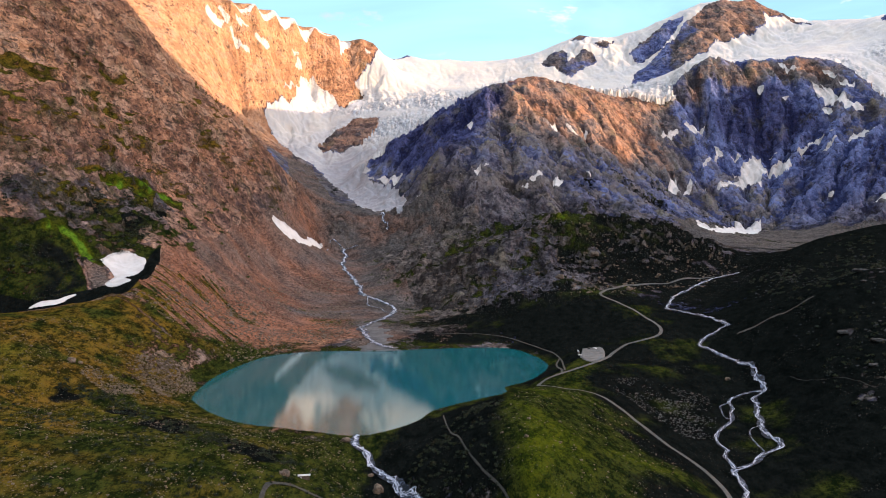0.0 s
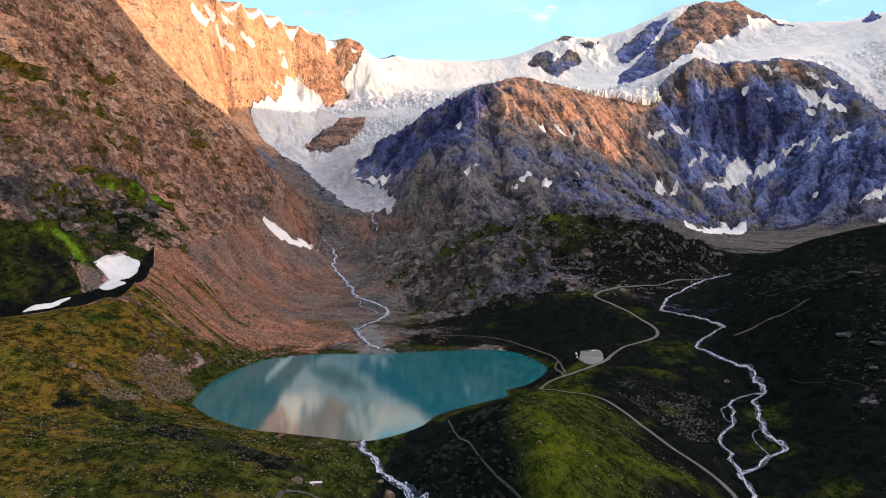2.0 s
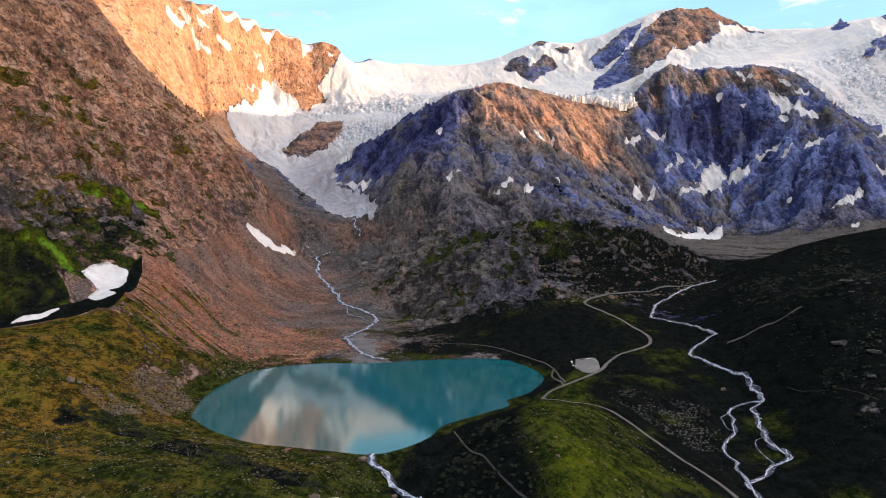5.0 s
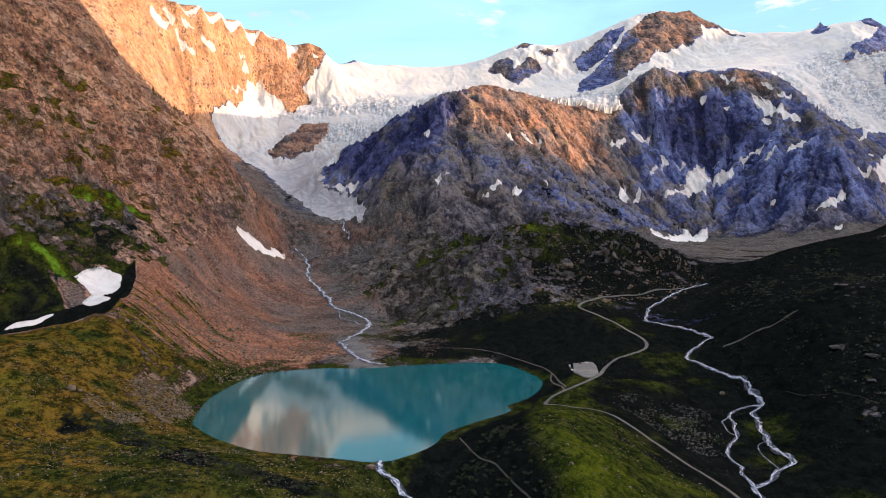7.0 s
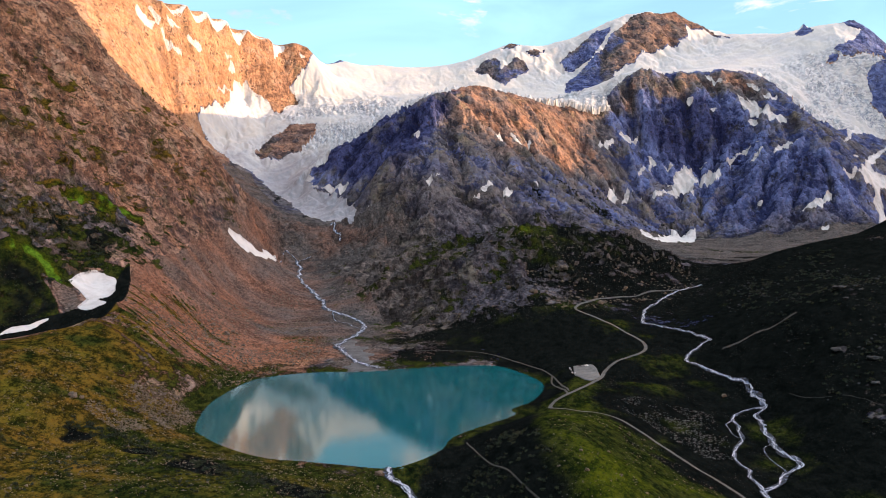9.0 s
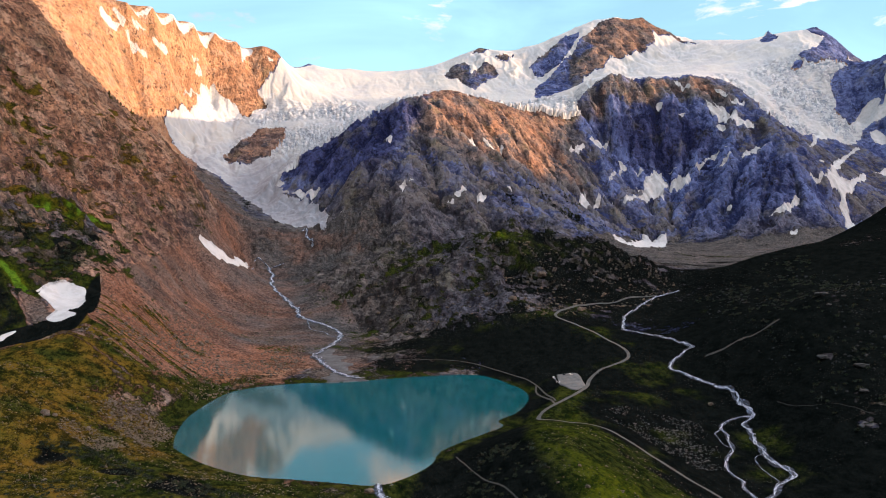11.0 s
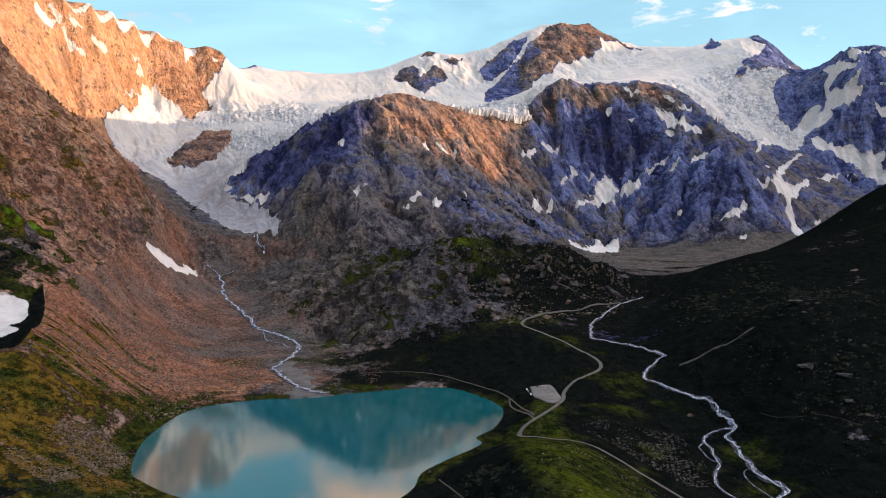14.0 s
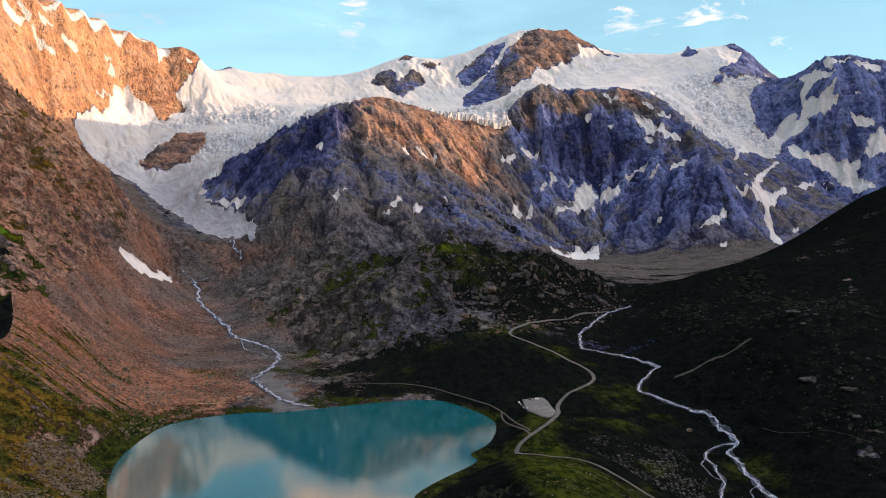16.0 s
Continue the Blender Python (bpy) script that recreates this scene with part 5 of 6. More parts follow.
def build_land():
    x, y, na, nr = sheet_plan()
    z, rough, grass, warm, rib = heights(x, y, True)
    wx, wy = x + 9 * fbm(x, y, 50, 4, 31), y + 9 * fbm(x, y, 50, 4, 33)
    ice = inside(wx, wy, ICE_FIELD) | inside(wx, wy, ICE_TONGUE)
    for ring in ICE_HOLES:
        ice &= ~inside(wx, wy, ring)
    patch, white = np.full(len(x), -1), np.zeros(len(x))
    frayed = 2.5 * gnoise(x / 16, y / 22, 35) + 1.5 * gnoise(x / 7, y / 10, 36)
    for k, (label, ring) in enumerate(SNOW_PATCHES):
        ring = [tuple(q) for q in smooth_line(list(ring) + [ring[0]], 8)[:-1]]
        f = min(.5, np.ptp(np.array(ring), axis=0).max() / 300)
        soft = 10 + 8 * (ring[0][1] > 2000)
        near = ring[0][1] < 1500
        deep = within(x + f * (wx - x) + (0 if near else frayed), y + f * (wy - y) - (0 if near else frayed), ring, soft)
        white = np.maximum(white, deep)
        patch[deep > .68] = k
    edge = (y > 2050) & ~ice
    shelf = np.zeros(len(x))
    shelf[edge] = np.maximum(within(wx[edge], wy[edge], ICE_FIELD, 26), within(wx[edge], wy[edge], ICE_TONGUE, 26))
    for ring in ICE_HOLES:
        shelf[edge] *= 1 - within(wx[edge], wy[edge], ring, 26)
    white = np.maximum(white, shelf)
    # crevasses and icefalls
    steep = within(x, y, PARTS["glacier"][1][1], 120) + within(x, y, PARTS["glacier"][2][1], 160) + .15 * within(x, y, PARTS["glacier"][0][1], 80)
    fall = np.clip(steep, 0, 1) * np.clip(.72 + 1.1 * fbm(x, y, 190, 3, 61), 0, 1) + .03
    crack = ridged(x * .5 + .4 * y + 12 * fbm(x, y, 80, 3, 62), y * 1.25 - .35 * x, 24, 4, 63)
    z = np.where(ice, z + 19 * (crack - .6) * fall, z)
    # blocky rock, pushed out along the slope's own direction
    verts = np.stack([x, y, z], 1)
    normal = sheet_normals(verts, na, nr)
    amount = np.clip(rough * 1.5 - .35, 0, 1) * np.clip((.97 - normal[:, 2]) / .25, .12, 1) * np.clip(.25 + np.hypot(x, y) / 2600, .4, 1.15)
    amount[ice | (patch >= 0)] *= .12
    push = crags3(x, y, z * .8, 30, 5, 201, .6) - .7
    bed = (z + .12 * x - .18 * y + 16 * fbm(x, y, 110, 3, 240)) / 24
    ledge = bed - np.floor(bed)
    ledge = np.where(ledge < .72, ledge / .72 * .22, .22 + (ledge - .72) / .28 * .78) - ledge
    lumps = gnoise3(x / 17, y / 17, z / 11, 230) * .35
    crag = (crags3(x, y, z * 1.1, 64, 4, 205, .6) - .7) * (y < 1950) * np.clip((z - 40) / 60, 0, 1)
    verts += normal * (amount * (7.0 * crag + (1.7 + 1.3 * (y < 1950)) * push + 1.4 * lumps - (4.0 + 2.0 * (y < 1950)) * ledge) * np.clip(np.hypot(x, y) / 1500, .7, 1.5))[:, None]
    x, y, z = verts.T
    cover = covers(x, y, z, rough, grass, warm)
    dirt = np.clip((470 - z) / 200 + .25 * fbm(x, y, 120, 4, 66), 0, 1) * .95
    cover[:, 2] = np.maximum(cover[:, 2], white)
    cover[ice, 3] = dirt[ice]
    cover[ice, 1] = fall[ice]
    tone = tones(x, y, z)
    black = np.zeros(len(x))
    for value, soft, ring in SHADED_FACES:
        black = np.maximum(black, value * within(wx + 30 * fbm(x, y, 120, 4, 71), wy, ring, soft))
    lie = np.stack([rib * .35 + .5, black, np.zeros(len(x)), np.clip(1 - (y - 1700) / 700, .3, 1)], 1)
    form = np.full(len(x), len(FORMS))
    for k in range(len(FORMS) - 1, -1, -1):
        form[inside(wx, wy, FORMS[k][1])] = k
    form[ice] = -1
    i = (np.arange(nr - 1)[:, None] * na + np.arange(na - 1)).ravel()
    quads = np.stack([i, i + 1, i + na + 1, i + na], 1)[:, ::-1]
    kind = form[quads[:, 0]]
    cold = patch[quads[:, 0]]
    for q, c in loose_pieces(cold, na - 1):
        cold[q] = c
    kind[cold >= 0] = -2
    qx, qy = wx[quads[:, 0]], wy[quads[:, 0]]

    def piece(name, q, material):
        used, back = np.unique(q, return_inverse=True)
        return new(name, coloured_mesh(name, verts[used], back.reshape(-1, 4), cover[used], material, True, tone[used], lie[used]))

    for c in sorted(set(cold.tolist()) - {-1}):
        tagged(piece("snow_patch", quads[cold == c], SNOW), SNOW_PATCHES[c % 1000][0], "snow patch", "old snow patches")
    for k in sorted(set(kind.tolist()) - {-2}):
        mine = kind == k
        name, _, label, category = ICE_FORM if k == -1 else GROUND_FORM if k == len(FORMS) else FORMS[k]
        material = ICE if k == -1 else LAND
        if name not in PARTS:
            tagged(piece(name, quads[mine], material), label, category, kind="structure" if name == "ground" else "")
            continue
        whole = tagged(new(name), label, category)
        for part_name, ring, part_label in PARTS[name]:
            here = mine & inside(qx, qy, ring) if ring else mine
            mine = mine & ~here
            if here.any():
                ob = tagged(piece(part_name, quads[here], material), part_label)
                ob.parent = whole


ICE_FORM = ("glacier", None, "white crevassed glacier with a grey dirty tongue", "glacier")
GROUND_FORM = ("ground", None, "valley floor of turf, moraine and scree round a lake", "ground")
# what each large form is made of; the last takes what is left
PARTS = {
    "glacier": [("tongue", [(-700, 2000), (0, 2000), (60, 2500), (-160, 2700), (-200, 2900), (-420, 2960), (-700, 3000)], "grey dirty ice tongue"),
                ("icefall", [(-420, 2960), (-200, 2900), (-160, 2700), (60, 2500), (560, 2900), (900, 3000), (900, 3250), (500, 3350), (0, 3350), (-420, 3200)], "crevassed icefall"),
                ("western_ice", [(1450, 2800), (2400, 2900), (2300, 3500), (1900, 3480), (1480, 3300)], "crevassed hanging ice"),
                ("snowfield", None, "smooth sunlit snow")],
    "mountainside": [("turf_ledge", [(-537, 1262), (-517, 1284), (-492, 1310), (-462, 1385), (-448, 1440), (-476, 1420), (-505, 1365), (-530, 1310)], "bright green grassy ledge"),
                     ("cliff_band", [(-800, 900), (-420, 1000), (-405, 1212), (-400, 1330), (-460, 1330), (-560, 1180), (-800, 1150)], "dark overgrown cliff"),
                     ("scree_slope", [(-405, 1212), (-200, 1300), (-200, 2050), (-330, 2050), (-360, 1700), (-420, 1420)], "reddish scree below the cliffs"),
                     ("rock_face", None, "brown rock face")],
    "dark_mountainside": [("lower_slope", [(250, 400), (420, 400), (460, 900), (440, 1200), (500, 1420), (250, 1420)], "heath slope with painted shade"), ("upper_slope", None, "dark slope with outcrops")],
    "rock_wall": [("buttress", [(-470, 3250), (-430, 3150), (-180, 3250), (-200, 3600), (-480, 3500)], "dark red buttress"), ("face", None, "sunlit orange face")],
    "western_massif": [("summit", [(2000, 2980), (3900, 2800), (3900, 3900), (2000, 3900)], "dark rock top"), ("foot", None, "dark slabs with snow")],
    "rocky_hill": [("summit", [(-200, 1580), (800, 1500), (800, 1900), (-200, 1900)], "turfy rock top"), ("slabs", None, "bare grey slabs")],
    "brown_hill": [("summit", [(150, 2350), (800, 2400), (900, 3100), (100, 3100), (140, 2500)], "reddish sunlit rock summit"), ("flank", None, "rock flank with shade painted blue-black")],
    "peak": [("dark_face", [(780, 3700), (980, 3930), (1150, 4050), (1100, 3880), (940, 3740), (860, 3680)], "dark blue-grey face"), ("summit", None, "red-brown rock summit")],
    "snow_patched_mountain": [("summit", [(700, 2880), (1700, 2880), (1700, 3400), (700, 3400)], "craggy rock top"), ("foot", None, "rock slabs with snow")],
}
build_land()



def build_rear():
    """The rest of the valley behind and beside the camera, with the range that keeps the evening sun off the valley."""
    na, nr = 220, 60
    az = np.radians(np.linspace(AZ1, 360 + AZ0, na))
    rad = R0 * (7000 / R0) ** np.linspace(0, 1, nr)
    a, r = np.meshgrid(az, rad)
    x, y = CENTRE[0] + (r * np.sin(a)).ravel(), CENTRE[1] + (r * np.cos(a)).ravel()
    z = -60 + .10 * np.hypot(x, y + 600) + 60 * fbm(x, y, 900, 5, 12)
    crest = [(3725, 3300, 760), (3725, 2900, 860), (3720, 2500, 900), (3720, 2270, 860), (3720, 2130, 770), (3720, 1990, 650), (3723, 1860, 605), (3725, 1640, 590), (3722, 1370, 590), (3722, 1190, 640), (3720, 1000, 850), (3720, 358, 1060), (3600, -1500, 1150), (2000, -4500, 1000)]
    for p, q in zip(crest, crest[1:]):
        p, q = np.array(p, float), np.array(q, float)
        d = q - p
        t = np.clip(((x - p[0]) * d[0] + (y - p[1]) * d[1]) / (d[0] ** 2 + d[1] ** 2), 0, 1)
        away = np.hypot(x - p[0] - t * d[0], y - p[1] - t * d[1])
        z = np.maximum(z, p[2] + t * d[2] - .55 * away)
    edge = np.minimum(np.abs(np.degrees(a).ravel() - AZ1), np.abs(np.degrees(a).ravel() - 360 - AZ0))
    k = np.clip(edge / 6, 0, 1)
    near = edge < 7
    z[near] = z[near] * k[near] + (1 - k[near]) * heights(x[near], y[near])[0]
    i = (np.arange(nr - 1)[:, None] * na + np.arange(na - 1)).ravel()
    quads = np.stack([i, i + 1, i + na + 1, i + na], 1)[:, ::-1]
    cover = np.tile([.5, .4, 0, 0], (len(x), 1))
    me = coloured_mesh("mountain_range", np.stack([x, y, z], 1), quads, cover, LAND)
    tagged(new("mountain_range", me), "grassy valley and rock range that encloses the place", "mountain range", kind="structure")
    # the ground below the camera
    n = 360
    rim = z[:na]
    t = np.linspace(0, 2 * np.pi, n, endpoint=False)
    x, y = CENTRE[0] + R0 * np.sin(t), CENTRE[1] + R0 * np.cos(t)
    front = heights(x, y)[0]
    swung = (np.degrees(t) - AZ1) % 360
    back = np.interp(swung, np.degrees(az) - AZ1, rim)
    k = np.where(swung <= 360 + AZ0 - AZ1, 0, 1)
    edge_z = np.where(k, front, back)
    steps = 24
    f = np.linspace(1.004, 0.0001, steps)[:, None]
    x, y = (CENTRE[0] + (x - CENTRE[0]) * f).ravel(), (CENTRE[1] + (y - CENTRE[1]) * f).ravel()
    z = (edge_z * f + (1 - f) * edge_z.mean()).ravel() + 3 * fbm(x, y, 60, 4, 13) * np.repeat(1 - f[:, 0] / 1.004, n)
    i = (np.arange(steps - 1)[:, None] * n + np.arange(n)).ravel()
    j = (np.arange(steps - 1)[:, None] * n + (np.arange(n) + 1) % n).ravel()
    faces = np.stack([i, i + n, j + n, j], 1)
    me = coloured_mesh("near_ground", np.stack([x, y, z], 1), faces, np.tile([.9, .3, 0, 0], (len(x), 1)), LAND, tone=np.tile([.2, .4, .2, .3], (len(x), 1)))
    if me.polygons[0].normal.z < 0:
        me.flip_normals()
    tagged(new("near_ground", me), "turf below the valley's mouth", "ground", kind="structure")


build_rear()


def drape(x, y, lift):
    return heights(np.array(x), np.array(y))[0] + lift


def build_lake():
    ring = [tuple(p) for p in smooth_line(SHORE + SHORE[:1], 6)[:-1]]
    c = np.mean(ring, axis=0)
    bm = bmesh.new()
    # a little past the shore, so that the bank cuts the water's edge
    verts = [bm.verts.new((c[0] + (x - c[0]) * 1.02, c[1] + (y - c[1]) * 1.02, 0.0)) for x, y in ring]
    f = bm.faces.new(verts)
    f.normal_update()
    if f.normal.z < 0:
        f.normal_flip()
    bmesh.ops.triangulate(bm, faces=[f])
    me = bpy.data.meshes.new("lake")
    bm.to_mesh(me)
    me.materials.append(LAKE)
    tagged(new("lake", me), "calm turquoise glacial lake reflecting evening clouds", "lake", kind="structure")


build_lake()


def ribbon(name, line, width, lift, material, label, category, across=4, step=5, jitter=0.0, kind="structure"):
    """A band that lies on the land along a plan line."""
    p = smooth_line(line, step)
    d = np.gradient(p, axis=0)
    d /= np.linalg.norm(d, axis=1)[:, None]
    if jitter > .45:
        k = np.arange(len(p)) * step
        p = p + np.stack([d[:, 1], -d[:, 0]], 1) * (width * .8 * gnoise(k / 26, k * 0, 8) + width * .14 * gnoise(k / 9, k * 0, 9))[:, None]
        d = np.gradient(p, axis=0)
        d /= np.linalg.norm(d, axis=1)[:, None]
    side = np.stack([d[:, 1], -d[:, 0]], 1)
    s = np.arange(len(p)) * step
    w = width * (1 + jitter * gnoise(s / 23, s * 0, 5) + .5 * jitter * gnoise(s / 7, s * 0, 6))
    off = np.linspace(-.5, .5, across + 1)
    q = p[:, None] + side[:, None] * (off[None, :] * w[:, None])[:, :, None]
    x, y = q[..., 0].ravel(), q[..., 1].ravel()
    z = drape(x, y, lift)
    n = across + 1
    i = (np.arange(len(p) - 1)[:, None] * n + np.arange(across)).ravel()
    faces = np.stack([i, i + n, i + n + 1, i + 1], 1)
    me = coloured_mesh(name, np.stack([x, y, z], 1), faces[:, ::-1], None, material)
    if me.polygons[0].normal.z < 0:
        me.flip_normals()
    return tagged(new(name, me), label, category, kind=kind)




# ---------------------------------------------------------------- water, roads and paths
ribbon("road", ROAD, 4.6, .65, ASPHALT, "narrow grey mountain road winding through turf", "road")


def stream(name, line, width, label, category="stream", lift=.9, strands=5, seed=1):
    """Dark running water with weaving strands of foam on it."""
    bed = ribbon(name, line, width, lift, FOAM, label, category, jitter=.6, step=4)
    p = smooth_line(line, 1.6)
    d = np.gradient(p, axis=0)
    d /= np.linalg.norm(d, axis=1)[:, None]
    side = np.stack([d[:, 1], -d[:, 0]], 1)
    s = np.arange(len(p)) * 1.6
    p = p + side * (width * .8 * gnoise(s / 26, s * 0, 8) + width * .14 * gnoise(s / 9, s * 0, 9))[:, None]
    for k in range(strands):
        q = seed * 40 + k * 5
        off = width * (.62 * gnoise(s / 17 + k, s * 0, q) + .34 * gnoise(s / 6, s * 0, q + 1))
        w = width * np.clip(.07 + .22 * gnoise(s / 9, s * 0, q + 2) + .12 * gnoise(s / 3.5, s * 0, q + 3), 0, .4)
        a, b = p + side * (off - w / 2)[:, None], p + side * (off + w / 2)[:, None]
        x, y = np.stack([a[:, 0], b[:, 0]], 1).ravel(), np.stack([a[:, 1], b[:, 1]], 1).ravel()
        i = np.arange(len(p) - 1) * 2
        i = i[(w[:-1] > .05) | (w[1:] > .05)]
        me = coloured_mesh("foam_strand", np.stack([x, y, drape(x, y, lift + .25 + .03 * k)], 1), np.stack([i, i + 1, i + 3, i + 2], 1), None, WHITE_FOAM)
        if len(me.polygons) and me.polygons[0].normal.z < 0:
            me.flip_normals()
        new("foam_strand", me).parent = bed


stream("stream", RIVER, 5.2, "foaming white mountain stream over stones", strands=6, seed=1)
stream("stream_arm", RIVER_ARM, 3.8, "side arm of a foaming stream round a grassy island", strands=4, seed=2)
stream("stream_arm", [(272, 695), (272, 713), (276, 738), (282, 754), (293, 759)], 1.6, "thin side arm of a foaming stream", strands=2, seed=3)
stream("stream_arm", [(292, 839), (279, 826), (275, 818), (270, 794), (273, 784)], 1.5, "narrow side arm of a foaming stream between stones", strands=3, seed=4)
stream("stream_arm", [(-141, 1563), (-136, 1497), (-112, 1472), (-99, 1439), (-85, 1439)], 2.5, "side arm of a meltwater stream on gravel", strands=3, seed=5, lift=1.0)
stream("outlet_stream", OUTLET, 6.5, "foaming white stream running out of the lake", strands=8, seed=6)
stream("meltwater_stream", GORGE_STREAM, 8.0, "thin white meltwater stream on grey gravel", strands=6, seed=7, lift=1.2)
stream("stream_arm", [(-273, 1841), (-258, 1929), (-229, 1923)], 3.0, "thin meltwater stream below an old snow patch", strands=3, seed=9, lift=1.2)
stream("stream_arm", [(-199, 1948), (-229, 1923)], 3.0, "thin meltwater stream on bare rock", strands=3, seed=10, lift=1.2)
stream("waterfall", [(-157, 2136), (-148, 2072), (-139, 2047), (-131, 2015)], 7, "white waterfall below the glacier's tongue", "waterfall", 1.6, 6, 8)
ribbon("footpath", [(-10, 1230), (55, 1206), (100, 1164), (130, 1102), (146, 1036), (140, 960), (133, 905)], 2.0, .6, PATH_DUST, "pale trodden path round the lake", "footpath", jitter=.2)
ribbon("footpath", [(146, 1036), (137, 1000), (135, 950), (128, 890)], 2.2, .6, PATH_DUST, "pale trodden path above the shore", "footpath", jitter=.2)
ribbon("hill_path", [(0, 762), (3, 700), (9, 640), (16, 593), (25, 561), (35, 530), (42, 505)], 1.2, .5, PATH_DUST, "narrow trodden path up a grassy hill", "footpath", jitter=.3, step=3)
ribbon("farm_track", [(-114, 500), (-117, 537), (-111, 548), (-100, 553), (-80, 556)], 3.0, .5, PATH_DUST, "curved farm track through turf", "track", jitter=.2, step=3)
ribbon("bare_scar", [(366, 1030), (388, 1012), (413, 992), (440, 985)], 5, .7, PATH_DUST, "pale bare scar in a dark slope", "scar", jitter=.8)
ribbon("slope_path", [(352, 838), (356, 800), (372, 760), (378, 720)], .45, .4, PATH_DUST, "thin pale path on a dark slope", "footpath", jitter=.4)


def plate(name, ring, lift, material, label, category, cell=4.0, wobble=0.0, kind="structure", dome=0.0):
    """A sheet that covers a ring of the plan and follows the land, thinning out at its edge."""
    ring = [tuple(p) for p in smooth_line(list(ring) + [ring[0]], max(cell, 3))[:-1]]
    xs, ys = np.array(ring).T
    gx, gy = np.meshgrid(np.arange(xs.min() - cell, xs.max() + cell, cell), np.arange(ys.min() - cell, ys.max() + cell, cell))
    x, y = gx.ravel(), gy.ravel()
    u, v = x + wobble * fbm(x, y, 22, 4, 140), y + wobble * fbm(x, y, 22, 4, 150)
    keep = inside(u, v, ring)
    if keep.sum() < 4:
        keep[:] = True
    d = line_distance(u, v, ring + ring[:1])
    z = drape(x, y, lift) + dome * np.minimum(d / 25, 1)
    z = np.where(keep, z, z - lift - 2.0)
    n = gx.shape[1]
    i = (np.arange(gx.shape[0] - 1)[:, None] * n + np.arange(n - 1)).ravel()
    quads = np.stack([i, i + 1, i + n + 1, i + n], 1)
    quads = quads[keep[quads].any(1)]
    used, back = np.unique(quads, return_inverse=True)
    me = coloured_mesh(name, np.stack([x, y, z], 1)[used], back.reshape(-1, 4), None, material)
    return tagged(new(name, me), label, category, kind=kind)


plate("gravel_delta", [(-134, 1358), (-101, 1317), (-86, 1276), (-75, 1202), (-73, 1136), (-48, 1118), (-34, 1116), (-106, 1104), (-120, 1113), (-106, 1170), (-117, 1227), (-128, 1285)], .5, SILT, "grey gravel delta of a meltwater stream", "delta", 4, 14)
plate("parking_lot", [(177, 1052), (200, 1038), (192, 985), (182, 962), (168, 950), (164, 990)], .9, GRAVEL, "pale gravel parking lot beside the road", "parking lot", 1.2)


# ---------------------------------------------------------------- rocks and shrubs
def ball(rings=1):
    bm = bmesh.new()
    bmesh.ops.create_icosphere(bm, subdivisions=rings, radius=1)
    v = np.array([p.co for p in bm.verts])
    f = np.array([[p.index for p in q.verts] for q in bm.faces])
    bm.free()
    return v, f


def scatter(count, ring, seed, thin=None):
    rng = np.random.default_rng(seed)
    ring = np.array(ring, float)
    p = rng.uniform(ring.min(0), ring.max(0), (count * 4, 2))
    keep = inside(p[:, 0], p[:, 1], [tuple(q) for q in ring])
    if thin:
        keep &= fbm(p[:, 0], p[:, 1], thin, 3, seed) > rng.uniform(-.5, .5, len(p))
    clear = np.ones(len(p), bool)
    for line, w in ((ROAD, 5), (RIVER, 3), (OUTLET, 3)):
        clear &= line_distance(p[:, 0], p[:, 1], line) > w
    clear &= ~inside(p[:, 0], p[:, 1], SHORE)
    for _, patch in SNOW_PATCHES[-2:]:
        clear &= ~inside(p[:, 0], p[:, 1], list(patch))
    return p[keep & clear][:count], rng


def stones(name, count, ring, size, seed, label, thin=70, material=STONE):
    """Many loose stones in one mesh."""
    p, rng = scatter(count, ring, seed, thin)
    v, f = ball(1)
    n = len(p)
    s = size * rng.lognormal(0, .45, (n, 1, 1)) * np.array([1, 1, .65])
    lump = 1 + .28 * rng.standard_normal((n, len(v), 1))
    turn = rng.uniform(0, 6.3, n)
    c, d = np.cos(turn)[:, None], np.sin(turn)[:, None]
    w = v[None] * lump * s
    w = np.stack([w[..., 0] * c - w[..., 1] * d, w[..., 0] * d + w[..., 1] * c, w[..., 2]], -1)
    w += np.concatenate([p, drape(p[:, 0], p[:, 1], .2 * size)[:, None]], 1)[:, None]
    faces = (f[None] + (np.arange(n) * len(v))[:, None, None]).reshape(-1, 3)
    me = coloured_mesh(name, w.reshape(-1, 3), faces, None, material, smooth=False)
    tagged(new(name, me), label, "stones", kind="stuff")


stones("loose_stones", 6000, [(-480, 520), (-420, 880), (-300, 960), (-262, 880), (-230, 770), (-120, 700), (-80, 690), (-60, 600), (-40, 500), (-300, 450)], .42, 3, "pale stones strewn over a meadow", 45)
stones("loose_stones", 600, [(48, 480), (40, 600), (60, 700), (95, 800), (145, 790), (170, 700), (200, 560), (180, 480)], .4, 4, "pale stones on a grassy hill", 60)
stones("loose_stones", 1300, [(165, 868), (202, 888), (275, 858), (262, 790), (245, 730), (212, 730), (190, 788)], .42, 5, "pale stones on the valley floor", 35, GREY_STONE)
stones("debris_blocks", 2600, [(-340, 770), (-345, 850), (-320, 925), (-288, 940), (-262, 880), (-277, 802), (-301, 745)], .6, 9, "pinkish rock debris on a meadow", 60)
stones("loose_stones", 600, [(320, 560), (345, 760), (400, 1000), (470, 1300), (640, 1330), (620, 1000), (520, 700)], .9, 6, "grey stones on a dark slope", 60, SHADED_STONE)
